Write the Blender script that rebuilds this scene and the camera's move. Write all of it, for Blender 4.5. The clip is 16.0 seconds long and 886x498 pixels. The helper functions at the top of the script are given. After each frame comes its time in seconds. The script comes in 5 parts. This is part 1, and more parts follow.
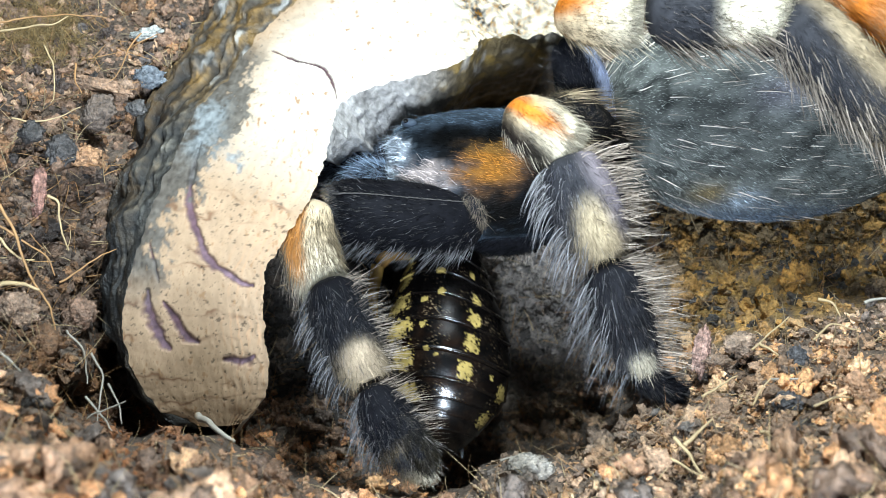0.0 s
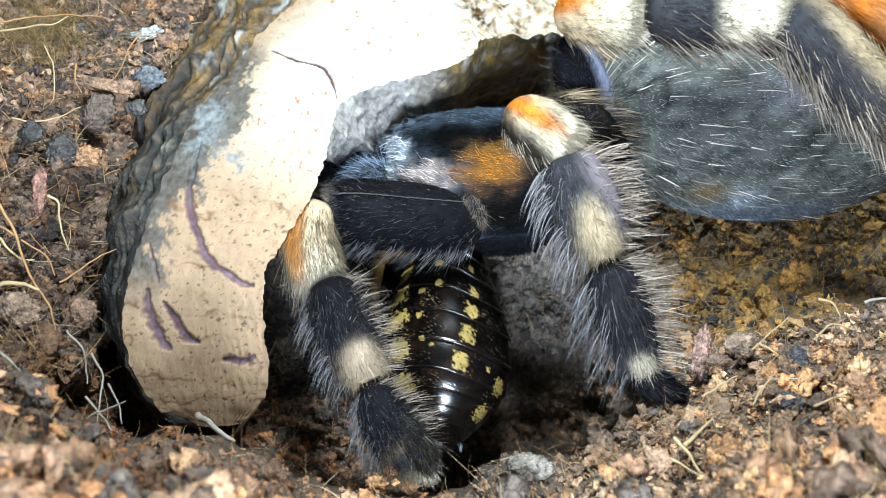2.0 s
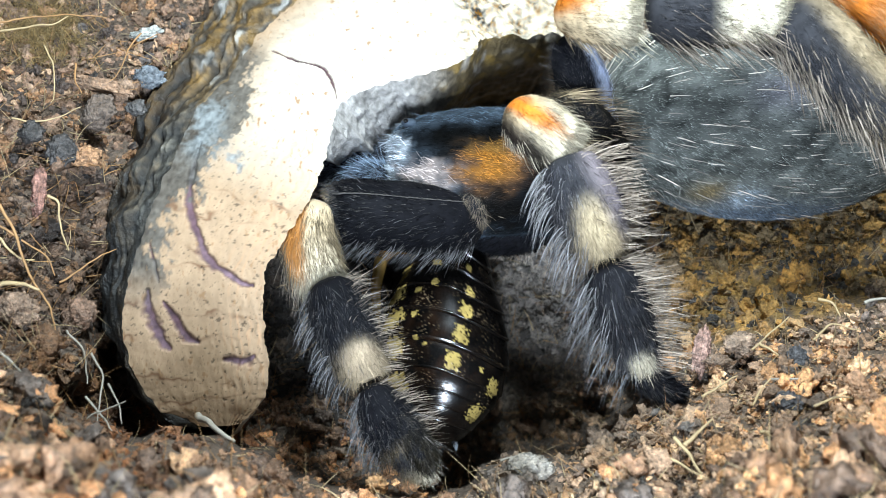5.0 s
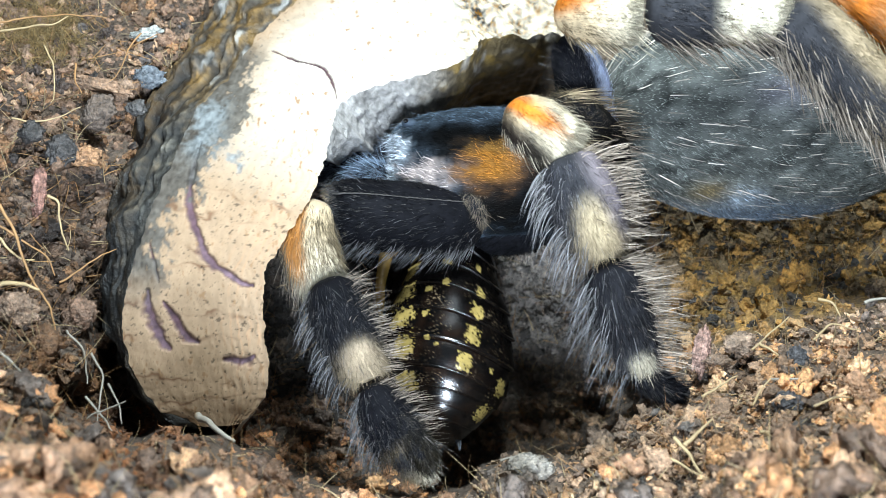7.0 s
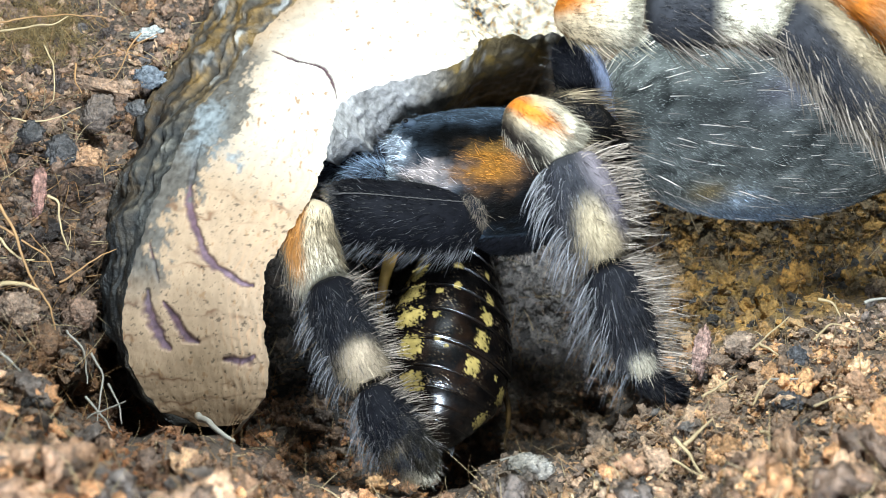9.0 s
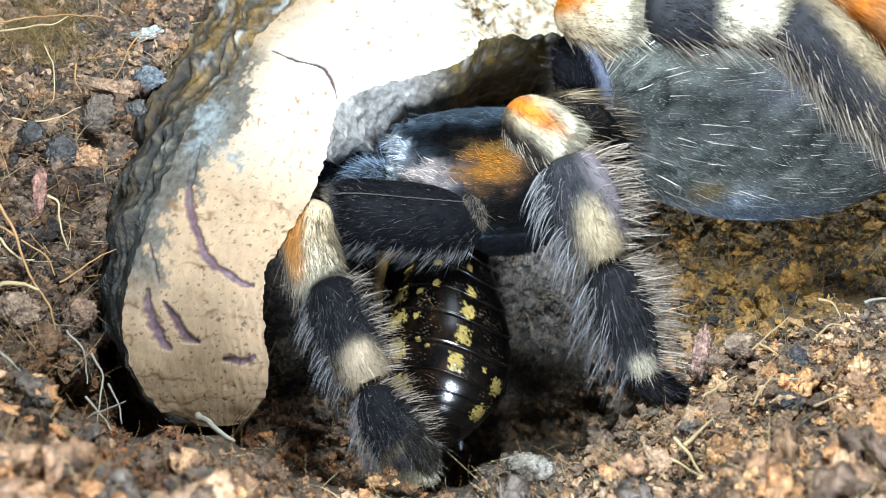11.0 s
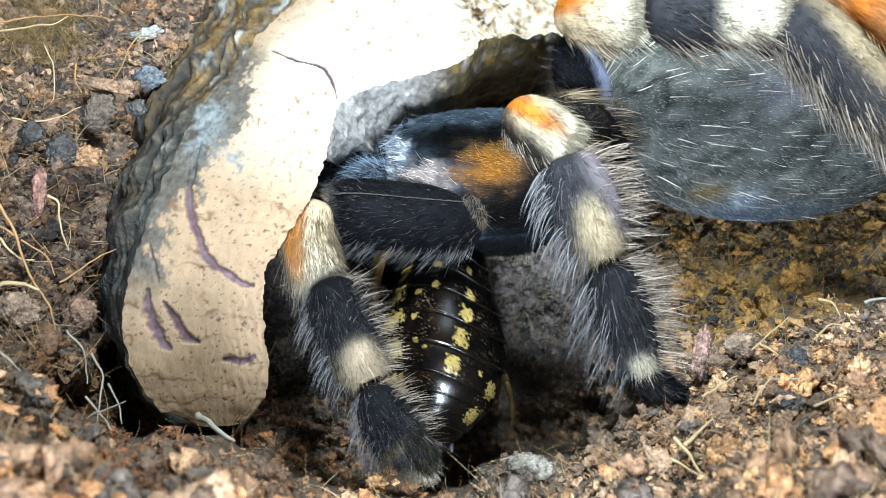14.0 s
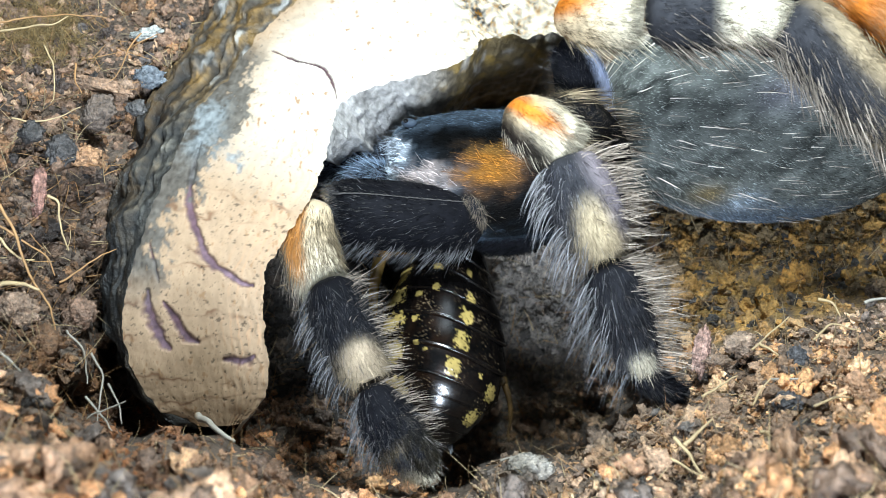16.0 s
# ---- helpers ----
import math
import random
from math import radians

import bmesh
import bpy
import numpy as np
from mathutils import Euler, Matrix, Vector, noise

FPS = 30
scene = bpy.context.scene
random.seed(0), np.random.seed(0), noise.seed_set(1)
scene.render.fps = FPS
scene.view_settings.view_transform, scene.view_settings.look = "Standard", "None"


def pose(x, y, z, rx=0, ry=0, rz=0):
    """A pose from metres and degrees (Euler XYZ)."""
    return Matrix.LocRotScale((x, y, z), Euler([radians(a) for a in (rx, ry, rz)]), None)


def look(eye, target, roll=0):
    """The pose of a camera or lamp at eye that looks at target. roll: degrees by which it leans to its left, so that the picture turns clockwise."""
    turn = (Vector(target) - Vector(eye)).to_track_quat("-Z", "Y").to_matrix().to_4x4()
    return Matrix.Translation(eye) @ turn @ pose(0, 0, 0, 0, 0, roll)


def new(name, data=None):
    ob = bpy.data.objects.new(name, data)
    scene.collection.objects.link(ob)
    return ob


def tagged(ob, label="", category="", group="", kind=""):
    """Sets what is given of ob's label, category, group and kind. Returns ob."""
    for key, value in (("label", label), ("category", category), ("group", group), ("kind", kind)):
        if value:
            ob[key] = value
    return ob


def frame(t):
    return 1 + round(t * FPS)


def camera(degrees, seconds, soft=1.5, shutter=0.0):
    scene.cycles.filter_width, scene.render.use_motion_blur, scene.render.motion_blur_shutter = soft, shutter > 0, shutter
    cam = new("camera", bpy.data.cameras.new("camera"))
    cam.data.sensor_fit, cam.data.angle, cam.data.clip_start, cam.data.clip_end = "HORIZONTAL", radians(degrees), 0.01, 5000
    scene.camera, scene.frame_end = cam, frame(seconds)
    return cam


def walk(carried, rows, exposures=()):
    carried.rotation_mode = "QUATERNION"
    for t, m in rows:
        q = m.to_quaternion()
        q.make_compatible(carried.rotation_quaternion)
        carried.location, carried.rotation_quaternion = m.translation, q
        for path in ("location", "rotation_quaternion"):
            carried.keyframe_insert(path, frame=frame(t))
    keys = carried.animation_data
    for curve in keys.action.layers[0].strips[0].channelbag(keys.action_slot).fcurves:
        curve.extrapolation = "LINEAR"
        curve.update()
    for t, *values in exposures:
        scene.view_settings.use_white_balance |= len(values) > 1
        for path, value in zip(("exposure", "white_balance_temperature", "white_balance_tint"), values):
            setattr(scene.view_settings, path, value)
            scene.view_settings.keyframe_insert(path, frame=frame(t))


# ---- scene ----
# ---- the camera: it stands still, close above the burrow, tilted 45 degrees down ----
cam = camera(40, 16.0, soft=0.7)
cam.data.dof.use_dof, cam.data.dof.focus_distance, cam.data.dof.aperture_fstop = True, 0.134, 38.0
MM = 0.001
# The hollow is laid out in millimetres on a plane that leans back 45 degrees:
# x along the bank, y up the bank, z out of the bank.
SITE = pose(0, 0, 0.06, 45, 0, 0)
EYE = SITE @ Vector((0, 0, 0.13737))
STAND = look(EYE, (0, 0, 0.06))
walk(cam, [(0.0, STAND), (16.0, STAND)])

# ---- light ----
world = bpy.data.worlds.new("world")
scene.world = world
world.use_nodes = True
world.node_tree.nodes["Background"].inputs["Color"].default_value = (0.75, 0.85, 1.0, 1)
world.node_tree.nodes["Background"].inputs["Strength"].default_value = 0.048


def lamp(name, at, to, size, watts, colour, size_y=None):
    data = bpy.data.lights.new(name, "AREA")
    data.energy, data.color, data.size = watts, colour, size
    if size_y:
        data.shape, data.size_y = "RECTANGLE", size_y
    ob = new(name, data)
    ob.matrix_basis = look(at, to)
    return ob


# the enclosure's cool white lamp bar, over the log and a little behind it
lamp("lamp_bar", SITE @ Vector((0.014, 0.093, 0.098)), SITE @ Vector((0.006, 0.005, 0.0)), 0.045, 0.48, (0.815, 0.965, 1.06), 0.02)
# bluish daylight from a window of the room, low before the open front
lamp("room_window", SITE @ Vector((0.004, -0.062, 0.152)), SITE @ Vector((0.006, 0.0, 0.0)), 0.020, 0.60, (0.72, 0.87, 1.04), 0.050)
scene.view_settings.exposure = 0.0


# ---- materials ----
def nodes_of(name):
    m = bpy.data.materials.new(name)
    m.use_nodes = True
    nt = m.node_tree
    return m, nt, nt.nodes["Principled BSDF"]


def noise_node(nt, scale, detail=4.0, rough=0.6, space="Object"):
    tc = nt.nodes.new("ShaderNodeTexCoord")
    n = nt.nodes.new("ShaderNodeTexNoise")
    n.inputs["Scale"].default_value, n.inputs["Detail"].default_value, n.inputs["Roughness"].default_value = scale, detail, rough
    nt.links.new(tc.outputs[space], n.inputs["Vector"])
    return n


def ramp_node(nt, source, stops):
    r = nt.nodes.new("ShaderNodeValToRGB")
    while len(r.color_ramp.elements) < len(stops):
        r.color_ramp.elements.new(0.5)
    for e, (p, c) in zip(r.color_ramp.elements, stops):
        e.position, e.color = p, (*c, 1)
    nt.links.new(source, r.inputs["Fac"])
    return r


def mix_node(nt, a, b, how="MULTIPLY", fac=1.0):
    m = nt.nodes.new("ShaderNodeMix")
    m.data_type, m.blend_type = "RGBA", how
    m.inputs["Factor"].default_value = fac
    nt.links.new(a, m.inputs["A"])
    nt.links.new(b, m.inputs["B"])
    return m


def bump_node(nt, source, bsdf, strength, distance):
    b = nt.nodes.new("ShaderNodeBump")
    b.inputs["Strength"].default_value, b.inputs["Distance"].default_value = strength, distance
    nt.links.new(source, b.inputs["Height"])
    nt.links.new(b.outputs["Normal"], bsdf.inputs["Normal"])


def pigment_material(name, rough, scale, low, high, bump=0.0, distance=0.0002, fine=4000, coat=0.0, specular=0.5, island=0.0, sheen=0.0, wet=0.0, grain=0.0):
    """A surface coloured by its mesh's pigment attribute, varied by noise at two scales."""
    m, nt, bsdf = nodes_of(name)
    at = nt.nodes.new("ShaderNodeAttribute")
    at.attribute_name = "pigment"
    n = noise_node(nt, scale)
    r = ramp_node(nt, n.outputs["Fac"], [(0.3, (low,) * 3), (0.7, (high,) * 3)])
    c = mix_node(nt, at.outputs["Color"], r.outputs["Color"])
    last = c
    if island:
        g = nt.nodes.new("ShaderNodeNewGeometry")
        r2 = ramp_node(nt, g.outputs["Random Per Island"], [(0.0, (1 - island,) * 3), (1.0, (1 + island,) * 3)])
        last = mix_node(nt, c.outputs["Result"], r2.outputs["Color"])
    cells = None
    if grain:
        cells = nt.nodes.new("ShaderNodeTexVoronoi")
        cells.inputs["Scale"].default_value, cells.inputs["Detail"].default_value, cells.inputs["Roughness"].default_value = grain, 1.0, 0.6
        warp = mix_node(nt, nt.nodes.new("ShaderNodeTexCoord").outputs["Object"], noise_node(nt, grain * 0.7, 2.0).outputs["Color"], "ADD", 0.35 / grain)
        nt.links.new(warp.outputs["Result"], cells.inputs["Vector"])
        one = nt.nodes.new("ShaderNodeSeparateColor")
        nt.links.new(cells.outputs["Color"], one.inputs["Color"])
        r4 = ramp_node(nt, one.outputs["Red"], [(0.0, (0.7,) * 3), (0.6, (1.0, 1.0, 1.0)), (1.0, (1.35, 1.3, 1.25))])
        last = mix_node(nt, last.outputs["Result"], r4.outputs["Color"])
    nt.links.new(last.outputs["Result"], bsdf.inputs["Base Color"])
    bsdf.inputs["Roughness"].default_value = rough
    bsdf.inputs["Specular IOR Level"].default_value = specular
    bsdf.inputs["Coat Weight"].default_value = coat
    bsdf.inputs["Coat Roughness"].default_value = 0.08
    bsdf.inputs["Sheen Weight"].default_value = sheen
    if wet:
        damp = noise_node(nt, scale * 0.45, 3.0)
        r3 = ramp_node(nt, damp.outputs["Fac"], [(0.42, (rough,) * 3), (0.62, (rough - wet,) * 3)])
        nt.links.new(r3.outputs["Color"], bsdf.inputs["Roughness"])
    if bump:
        f = noise_node(nt, fine, 5.0, 0.65)
        height = f.outputs["Fac"]
        if cells:
            less = nt.nodes.new("ShaderNodeMath")
            less.operation = "MULTIPLY_ADD"
            less.inputs[1].default_value = -0.9
            nt.links.new(cells.outputs["Distance"], less.inputs[0])
            nt.links.new(height, less.inputs[2])
            height = less.outputs[0]
        bump_node(nt, height, bsdf, bump, distance)
    return m


SOIL = pigment_material("damp_soil", 0.85, 900, 0.55, 1.35, 1.0, 0.0004, 2500, specular=0.35, grain=2300)
CRUMB = pigment_material("soil_crumb", 0.6, 1500, 0.5, 1.45, 1.0, 0.00022, 4500, specular=0.4, wet=0.22, grain=2600)
FIBRE = pigment_material("coconut_fibre", 0.6, 800, 0.75, 1.2, 0.3, 0.0001, 6000)
WOOD = pigment_material("cut_wood", 0.7, 350, 0.92, 1.06, 0.3, 0.00008, 7000, specular=0.3)
BARK = pigment_material("mossy_bark", 0.65, 420, 0.55, 1.4, 0.9, 0.0003, 3000, specular=0.45, wet=0.25)
SKIN = pigment_material("velvety_skin", 0.6, 700, 0.65, 1.3, 0.6, 0.0001, 7000, specular=0.05)
HAIR = pigment_material("bristle", 0.5, 300, 0.85, 1.1, specular=0.045, island=0.45)
SHELL = pigment_material("glossy_shell", 0.19, 600, 0.6, 1.3, 0.2, 0.00005, 2600)
DULL_SHELL = pigment_material("dusty_shell", 0.3, 900, 0.6, 1.3, 0.25, 0.00005, 2600, specular=0.03, wet=0.05)
LEG_SHELL = pigment_material("leg_shell", 0.25, 700, 0.7, 1.2, 0.2, 0.00005, 3000)
EYE_MAT = pigment_material("wet_eye", 0.05, 300, 0.9, 1.0, coat=1.0)


# ---- mesh helpers ----
def fill(name, verts, tris, material, pigment=None, smooth=True):
    """A triangle mesh from arrays in millimetres, with a colour for each vertex."""
    verts, tris = np.asarray(verts, float), np.asarray(tris, int)
    me = bpy.data.meshes.new(name)
    me.vertices.add(len(verts))
    me.vertices.foreach_set("co", (verts * MM).ravel())
    me.loops.add(tris.size)
    me.loops.foreach_set("vertex_index", tris.ravel())
    me.polygons.add(len(tris))
    me.polygons.foreach_set("loop_start", np.arange(0, tris.size, 3))
    me.polygons.foreach_set("use_smooth", np.full(len(tris), smooth))
    me.update(calc_edges=True)
    if pigment is not None:
        layer = me.attributes.new("pigment", "FLOAT_COLOR", "POINT")
        rgba = np.ones((len(verts), 4))
        rgba[:, :3] = pigment
        layer.data.foreach_set("color", rgba.ravel())
    me.materials.append(material)
    return me


def part(name, mesh, parent, label="", at=(0, 0, 0)):
    ob = new(name, mesh)
    ob.parent = parent
    ob.location = Vector(at) * MM
    return tagged(ob, label)


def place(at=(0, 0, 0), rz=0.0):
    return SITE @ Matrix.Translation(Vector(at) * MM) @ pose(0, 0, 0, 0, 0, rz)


def thing(name, at, label, category, group="", kind="", mesh=None):
    ob = new(name, mesh)
    ob.matrix_basis = place(at)
    return tagged(ob, label, category, group, kind)


def grid_tris(rows, cols, wrap=False):
    i, j = np.meshgrid(np.arange(rows - 1), np.arange(cols if wrap else cols - 1), indexing="ij")
    k = (j + 1) % cols
    a, b, c, d = i * cols + j, i * cols + k, (i + 1) * cols + k, (i + 1) * cols + j
    return np.concatenate([np.stack([a, b, c], -1).reshape(-1, 3), np.stack([a, c, d], -1).reshape(-1, 3)])


def smooth_line(points, count):
    """Catmull-Rom through the points, spread evenly."""
    p = np.asarray(points, float)
    p = np.concatenate([[2 * p[0] - p[1]], p, [2 * p[-1] - p[-2]]])
    u = np.linspace(0, len(p) - 3 - 1e-9, count)
    i = u.astype(int)
    t = (u - i)[:, None]
    a, b, c, d = p[i], p[i + 1], p[i + 2], p[i + 3]
    return 0.5 * (2 * b + (c - a) * t + (2 * a - 5 * b + 4 * c - d) * t ** 2 + (3 * b - a - 3 * c + d) * t ** 3)


def rough(points, scale, octaves=4, seed=0.0):
    """Fractal noise about -1 to 1 at each point."""
    out = np.zeros(len(points))
    for n, (x, y, z) in enumerate(np.asarray(points) / scale + seed):
        out[n] = noise.fractal((x, y, z), 0.9, 2.0, octaves)
    return out


def unit(v):
    return v / np.maximum(np.linalg.norm(v, axis=-1, keepdims=True), 1e-9)


RNG = np.random.default_rng(7)


def bristles(roots, ways, bends, lengths, widths, colours, steps=3):
    """Tapered three-sided hairs: arrays of verts, triangles and colours."""
    n = len(roots)
    side = unit(np.cross(ways, RNG.normal(size=(n, 3))))
    up = unit(np.cross(ways, side))
    t = np.linspace(0, 1, steps + 1)
    line = roots[:, None] + ways[:, None] * (lengths[:, None] * t)[..., None] + bends[:, None] * (lengths[:, None] * t ** 2)[..., None]
    verts, per = [], steps * 3 + 1
    for k in range(steps):
        w = (widths * (1 - 0.75 * t[k] ** 1.5))[:, None] / 2
        for a in (0, 2.094, 4.189):
            verts.append(line[:, k] + w * (np.cos(a) * side + np.sin(a) * up))
    verts.append(line[:, steps])
    v = np.stack(verts, 1).reshape(-1, 3)
    one = []
    for k in range(steps - 1):
        for a in range(3):
            b = (a + 1) % 3
            one += [(k * 3 + a, k * 3 + b, k * 3 + 3 + b), (k * 3 + a, k * 3 + 3 + b, k * 3 + 3 + a)]
    one += [(steps * 3 - 3 + a, steps * 3 - 3 + (a + 1) % 3, per - 1) for a in range(3)]
    tris = (np.array(one)[None] + (np.arange(n) * per)[:, None, None]).reshape(-1, 3)
    return v, tris, np.repeat(colours, per, 0)


def joined(pieces):
    verts, tris, cols, n = [], [], [], 0
    for v, t, c in pieces:
        verts.append(v), tris.append(t + n), cols.append(np.broadcast_to(c, (len(v), 3)))
        n += len(v)
    return np.concatenate(verts), np.concatenate(tris), np.concatenate(cols)


def tube(path, radii, around=20, flat=1.0, colour=None, lump=0.0):
    """A closed tapered tube along a path; colour(s, a) gives its pigment: s along it, a round it (0 faces out of the bank)."""
    rings = len(path)
    tan = unit(np.gradient(path, axis=0))
    e1 = unit(np.array([0, 0, 1.0]) - tan * tan[:, 2:3])
    e2 = np.cross(tan, e1)
    a = np.linspace(0, 2 * np.pi, around, endpoint=False)
    out = np.cos(a)[None, :, None] * e1[:, None] * flat + np.sin(a)[None, :, None] * e2[:, None]
    v = path[:, None] + out * radii[:, None, None]
    v = v.reshape(-1, 3)
    if lump:
        v = v + unit(out.reshape(-1, 3)) * (rough(v, 1.5)[:, None] * lump)
    tris = grid_tris(rings, around, True)
    v = np.concatenate([v, path[:1], path[-1:]])
    n = rings * around
    j = np.arange(around)
    tris = np.concatenate([tris, np.stack([np.full(around, n), (j + 1) % around, j], -1), np.stack([np.full(around, n + 1), n - around + j, n - around + (j + 1) % around], -1)])
    s = np.concatenate([np.repeat(np.linspace(0, 1, rings), around), [0, 1]])
    ang = np.concatenate([np.tile(a, rings), [0, 0]])
    return v, tris, (colour(s, ang) if colour else None), (tan, e1, e2)


# ---- the soil: one sheet with the burrow's mouth sunk into it ----
RIM = [(-45.42, -11.93, 24.00), (-42.26, -12.19, 24.00), (-38.77, -15.01, 25.00), (-33.81, -16.70, 26.00), (-31.21, -18.46, 27.00), (-28.64, -19.49, 27.00), (-24.80, -19.49, 27.00), (-21.73, -19.90, 27.00), (-18.30, -20.48, 26.00), (-15.74, -21.87, 24.00), (-13.30, -24.22, 20.00), (-10.11, -24.97, 19.00), (-6.87, -25.16, 18.00), (-3.58, -26.31, 17.00), (0.34, -26.80, 16.00), (2.90, -25.99, 15.00), (4.81, -23.67, 14.00), (8.43, -23.09, 13.00), (12.47, -22.98, 13.00), (16.22, -21.07, 13.00), (18.97, -18.79, 12.00), (21.94, -17.64, 10.00), (25.69, -15.95, 9.00), (29.31, -11.45, 8.00), (33.30, -9.61, 6.00), (38.14, -8.08, 4.00), (43.10, -7.03, 4.00), (48.54, -6.84, 4.00)]
FRONT = [(-35.80, -19.47, 46.00), (-36.17, -16.56, 38.00), (-28.07, -18.11, 42.00), (-19.42, -19.19, 41.00), (-12.67, -22.27, 34.00), (-4.30, -25.06, 27.00), (6.21, -23.51, 22.00), (16.63, -21.53, 24.00), (27.16, -21.07, 34.00), (36.17, -20.25, 38.00), (26.26, -17.41, 16.00), (35.28, -13.69, 14.00), (43.81, -13.36, 17.00)]
PIT = [(-40.63, -17.98, -4.00), (-39.35, -13.52, -9.00), (-39.81, -7.98, -7.00), (-39.64, -3.87, -4.00), (-37.05, -20.52, -8.00), (-30.10, -20.04, -12.00), (-23.47, -22.77, -14.00), (-18.43, -26.11, -13.00), (-12.76, -26.98, -12.00), (-7.16, -27.14, -11.00), (-1.71, -29.48, -16.00), (2.63, -29.01, -20.00), (5.92, -26.47, -26.00), (11.59, -25.64, -28.00), (17.35, -25.26, -28.00), (20.68, -22.44, -27.00), (23.01, -18.57, -22.00), (-22.49, -14.72, -22.00), (-6.14, -18.92, -20.00), (11.14, -18.24, -27.00), (12.51, -8.22, -25.00), (7.24, -1.43, -25.00), (22.64, -11.76, -22.00), (24.62, -13.33, 0.00), (28.27, -10.80, -9.00)]
RUST_SIDE = [(31.99, -9.72, -8.00), (36.42, -7.75, -9.00), (41.86, -6.05, -9.00), (47.30, -5.03, -9.00), (53.28, -4.69, -9.00), (32.32, -2.70, -12.00), (45.88, -0.62, -11.00), (54.00, 1.45, -11.00), (39.14, 10.69, -26.00)]
BANK = [(-49.12, -0.52, 12.00), (-47.09, 2.46, 8.00), (-41.11, -2.41, 4.00), (-39.28, -7.15, 8.00), (-37.46, -11.40, 14.00), (-40.80, -8.96, 16.00), (-43.62, 12.18, 0.00), (-52.91, 23.01, -8.00), (-39.14, 22.86, -7.00), (-33.11, 26.07, -10.00), (-40.09, 2.63, -1.00), (-38.27, 11.96, -5.00)]
BACK = [(-34.46, -0.64, -16.00), (-22.60, 11.22, -34.00), (-2.93, 16.44, -48.00), (18.79, 25.31, -50.00), (43.69, 28.87, -45.00), (64.56, 28.08, -40.00), (-22.60, 35.09, -34.00), (9.77, 45.55, -44.00), (-29.12, 25.86, -26.00), (69.05, 10.63, -25.00)]
ANCHORS = np.array(RIM + FRONT + PIT + RUST_SIDE + BANK + BACK)
# the hollow widens under its rim: the sheet's own u, v spread out with depth
FLARE = 137.0
ANCHOR_UV = ANCHORS[:, :2] / (1 - ANCHORS[:, 2:] / FLARE)
LIFT = ANCHORS[:, 2] + ANCHOR_UV[:, 1]


def on_sheet(u, v):
    """The place on the soil sheet at its own coordinates u, v."""
    d = (u[:, None] - ANCHOR_UV[:, 0]) ** 2 + (v[:, None] - ANCHOR_UV[:, 1]) ** 2
    w = 1 / (d + 0.8) ** 2.2
    far = np.exp(-np.maximum(0, np.hypot(u / 1.3, v) - 48) / 14)
    z = -v + far * (w * LIFT).sum(1) / w.sum(1)
    p = np.stack([u, v, z], 1)
    z = z + (1.1 * rough(p, 6.0, 4) + 0.6 * rough(p, 2.6, 3, 6.0)) * (0.3 + 0.7 * (z > -3))
    k = 1 - far * z / FLARE
    return np.stack([u * k, v * k, z], 1)


def in_hollow(x, y):
    return np.exp(-(((x + 2) / 27) ** 2 + ((y + 8.5) / 16) ** 2) ** 4)


def wet_shade(x, y):
    """1 where wet soil gets the most painted shade, below the log and round the near leg."""
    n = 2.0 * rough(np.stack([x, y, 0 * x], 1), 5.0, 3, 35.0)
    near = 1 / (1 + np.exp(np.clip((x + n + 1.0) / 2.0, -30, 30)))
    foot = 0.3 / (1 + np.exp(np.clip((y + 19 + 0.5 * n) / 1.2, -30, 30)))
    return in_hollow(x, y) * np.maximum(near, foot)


def rusty(x, y):
    edge = -10.8 + 0.27 * (x - 31)
    return 1 / (1 + np.exp(-np.clip((y - edge) / 0.4, -30, 30))) / (1 + np.exp(-np.clip((x - 27) / 0.8, -30, 30))) * (y < 10)


def soil_colour(x, y):
    """Brown coir on the bank, wet soil blackened by painted shade in the hollow, orange rot below the log's far side.
    """
    n = rough(np.stack([x, y, 0 * x], 1), 4.0, 3, 5.0)
    m = rough(np.stack([x, y, 0 * x], 1), 1.1, 3, 9.0)
    brown = np.array([0.122, 0.09, 0.066])
    dark = np.array([0.20, 0.172, 0.145])
    rust = np.array([0.33, 0.20, 0.06])
    pit = in_hollow(x, y)[:, None]
    orange = rusty(x, y)[:, None] * np.clip(0.6 + 1.6 * m[:, None], 0, 1)
    c = brown * (1 + 0.35 * n[:, None] + 0.25 * m[:, None])
    dark = dark * (1 - 0.92 * wet_shade(x, y)[:, None])
    # the lit ledge below the spider, painted in as paler soil
    ledge_light = np.exp(-(((x - 8) / 6.5) ** 2 + ((y + 0.8) / 1.7) ** 2))[:, None]
    c = c * (1 - pit) + dark * (1 + 1.6 * ledge_light) * pit * (1 + 0.3 * m[:, None])
    return np.clip(c * (1 - orange) + rust * (1 + 0.5 * n[:, None]) * orange, 0.01, 0.9)


def build_soil():
    fine_x, fine_y = np.arange(-58, 58.01, 0.42), np.arange(-42, 46.01, 0.42)
    wing = np.array([3, 7, 13, 22, 36, 55, 80, 110.0])
    xs = np.concatenate([-58 - wing[::-1], fine_x, 58 + wing])
    ys = np.concatenate([-42 - wing[::-1], fine_y, 46 + wing])
    gy, gx = np.meshgrid(ys, xs, indexing="ij")
    x, y = gx.ravel(), gy.ravel()
    p = on_sheet(x, y)
    p[:, 2] += 0.45 * rough(p, 1.3, 3, 3.0)
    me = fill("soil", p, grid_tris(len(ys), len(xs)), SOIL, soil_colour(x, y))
    return thing("ground", (0, 0, 0), "damp brown coconut-fibre soil with a dark burrow hollow", "soil", kind="structure", mesh=me)


GROUND = build_soil()


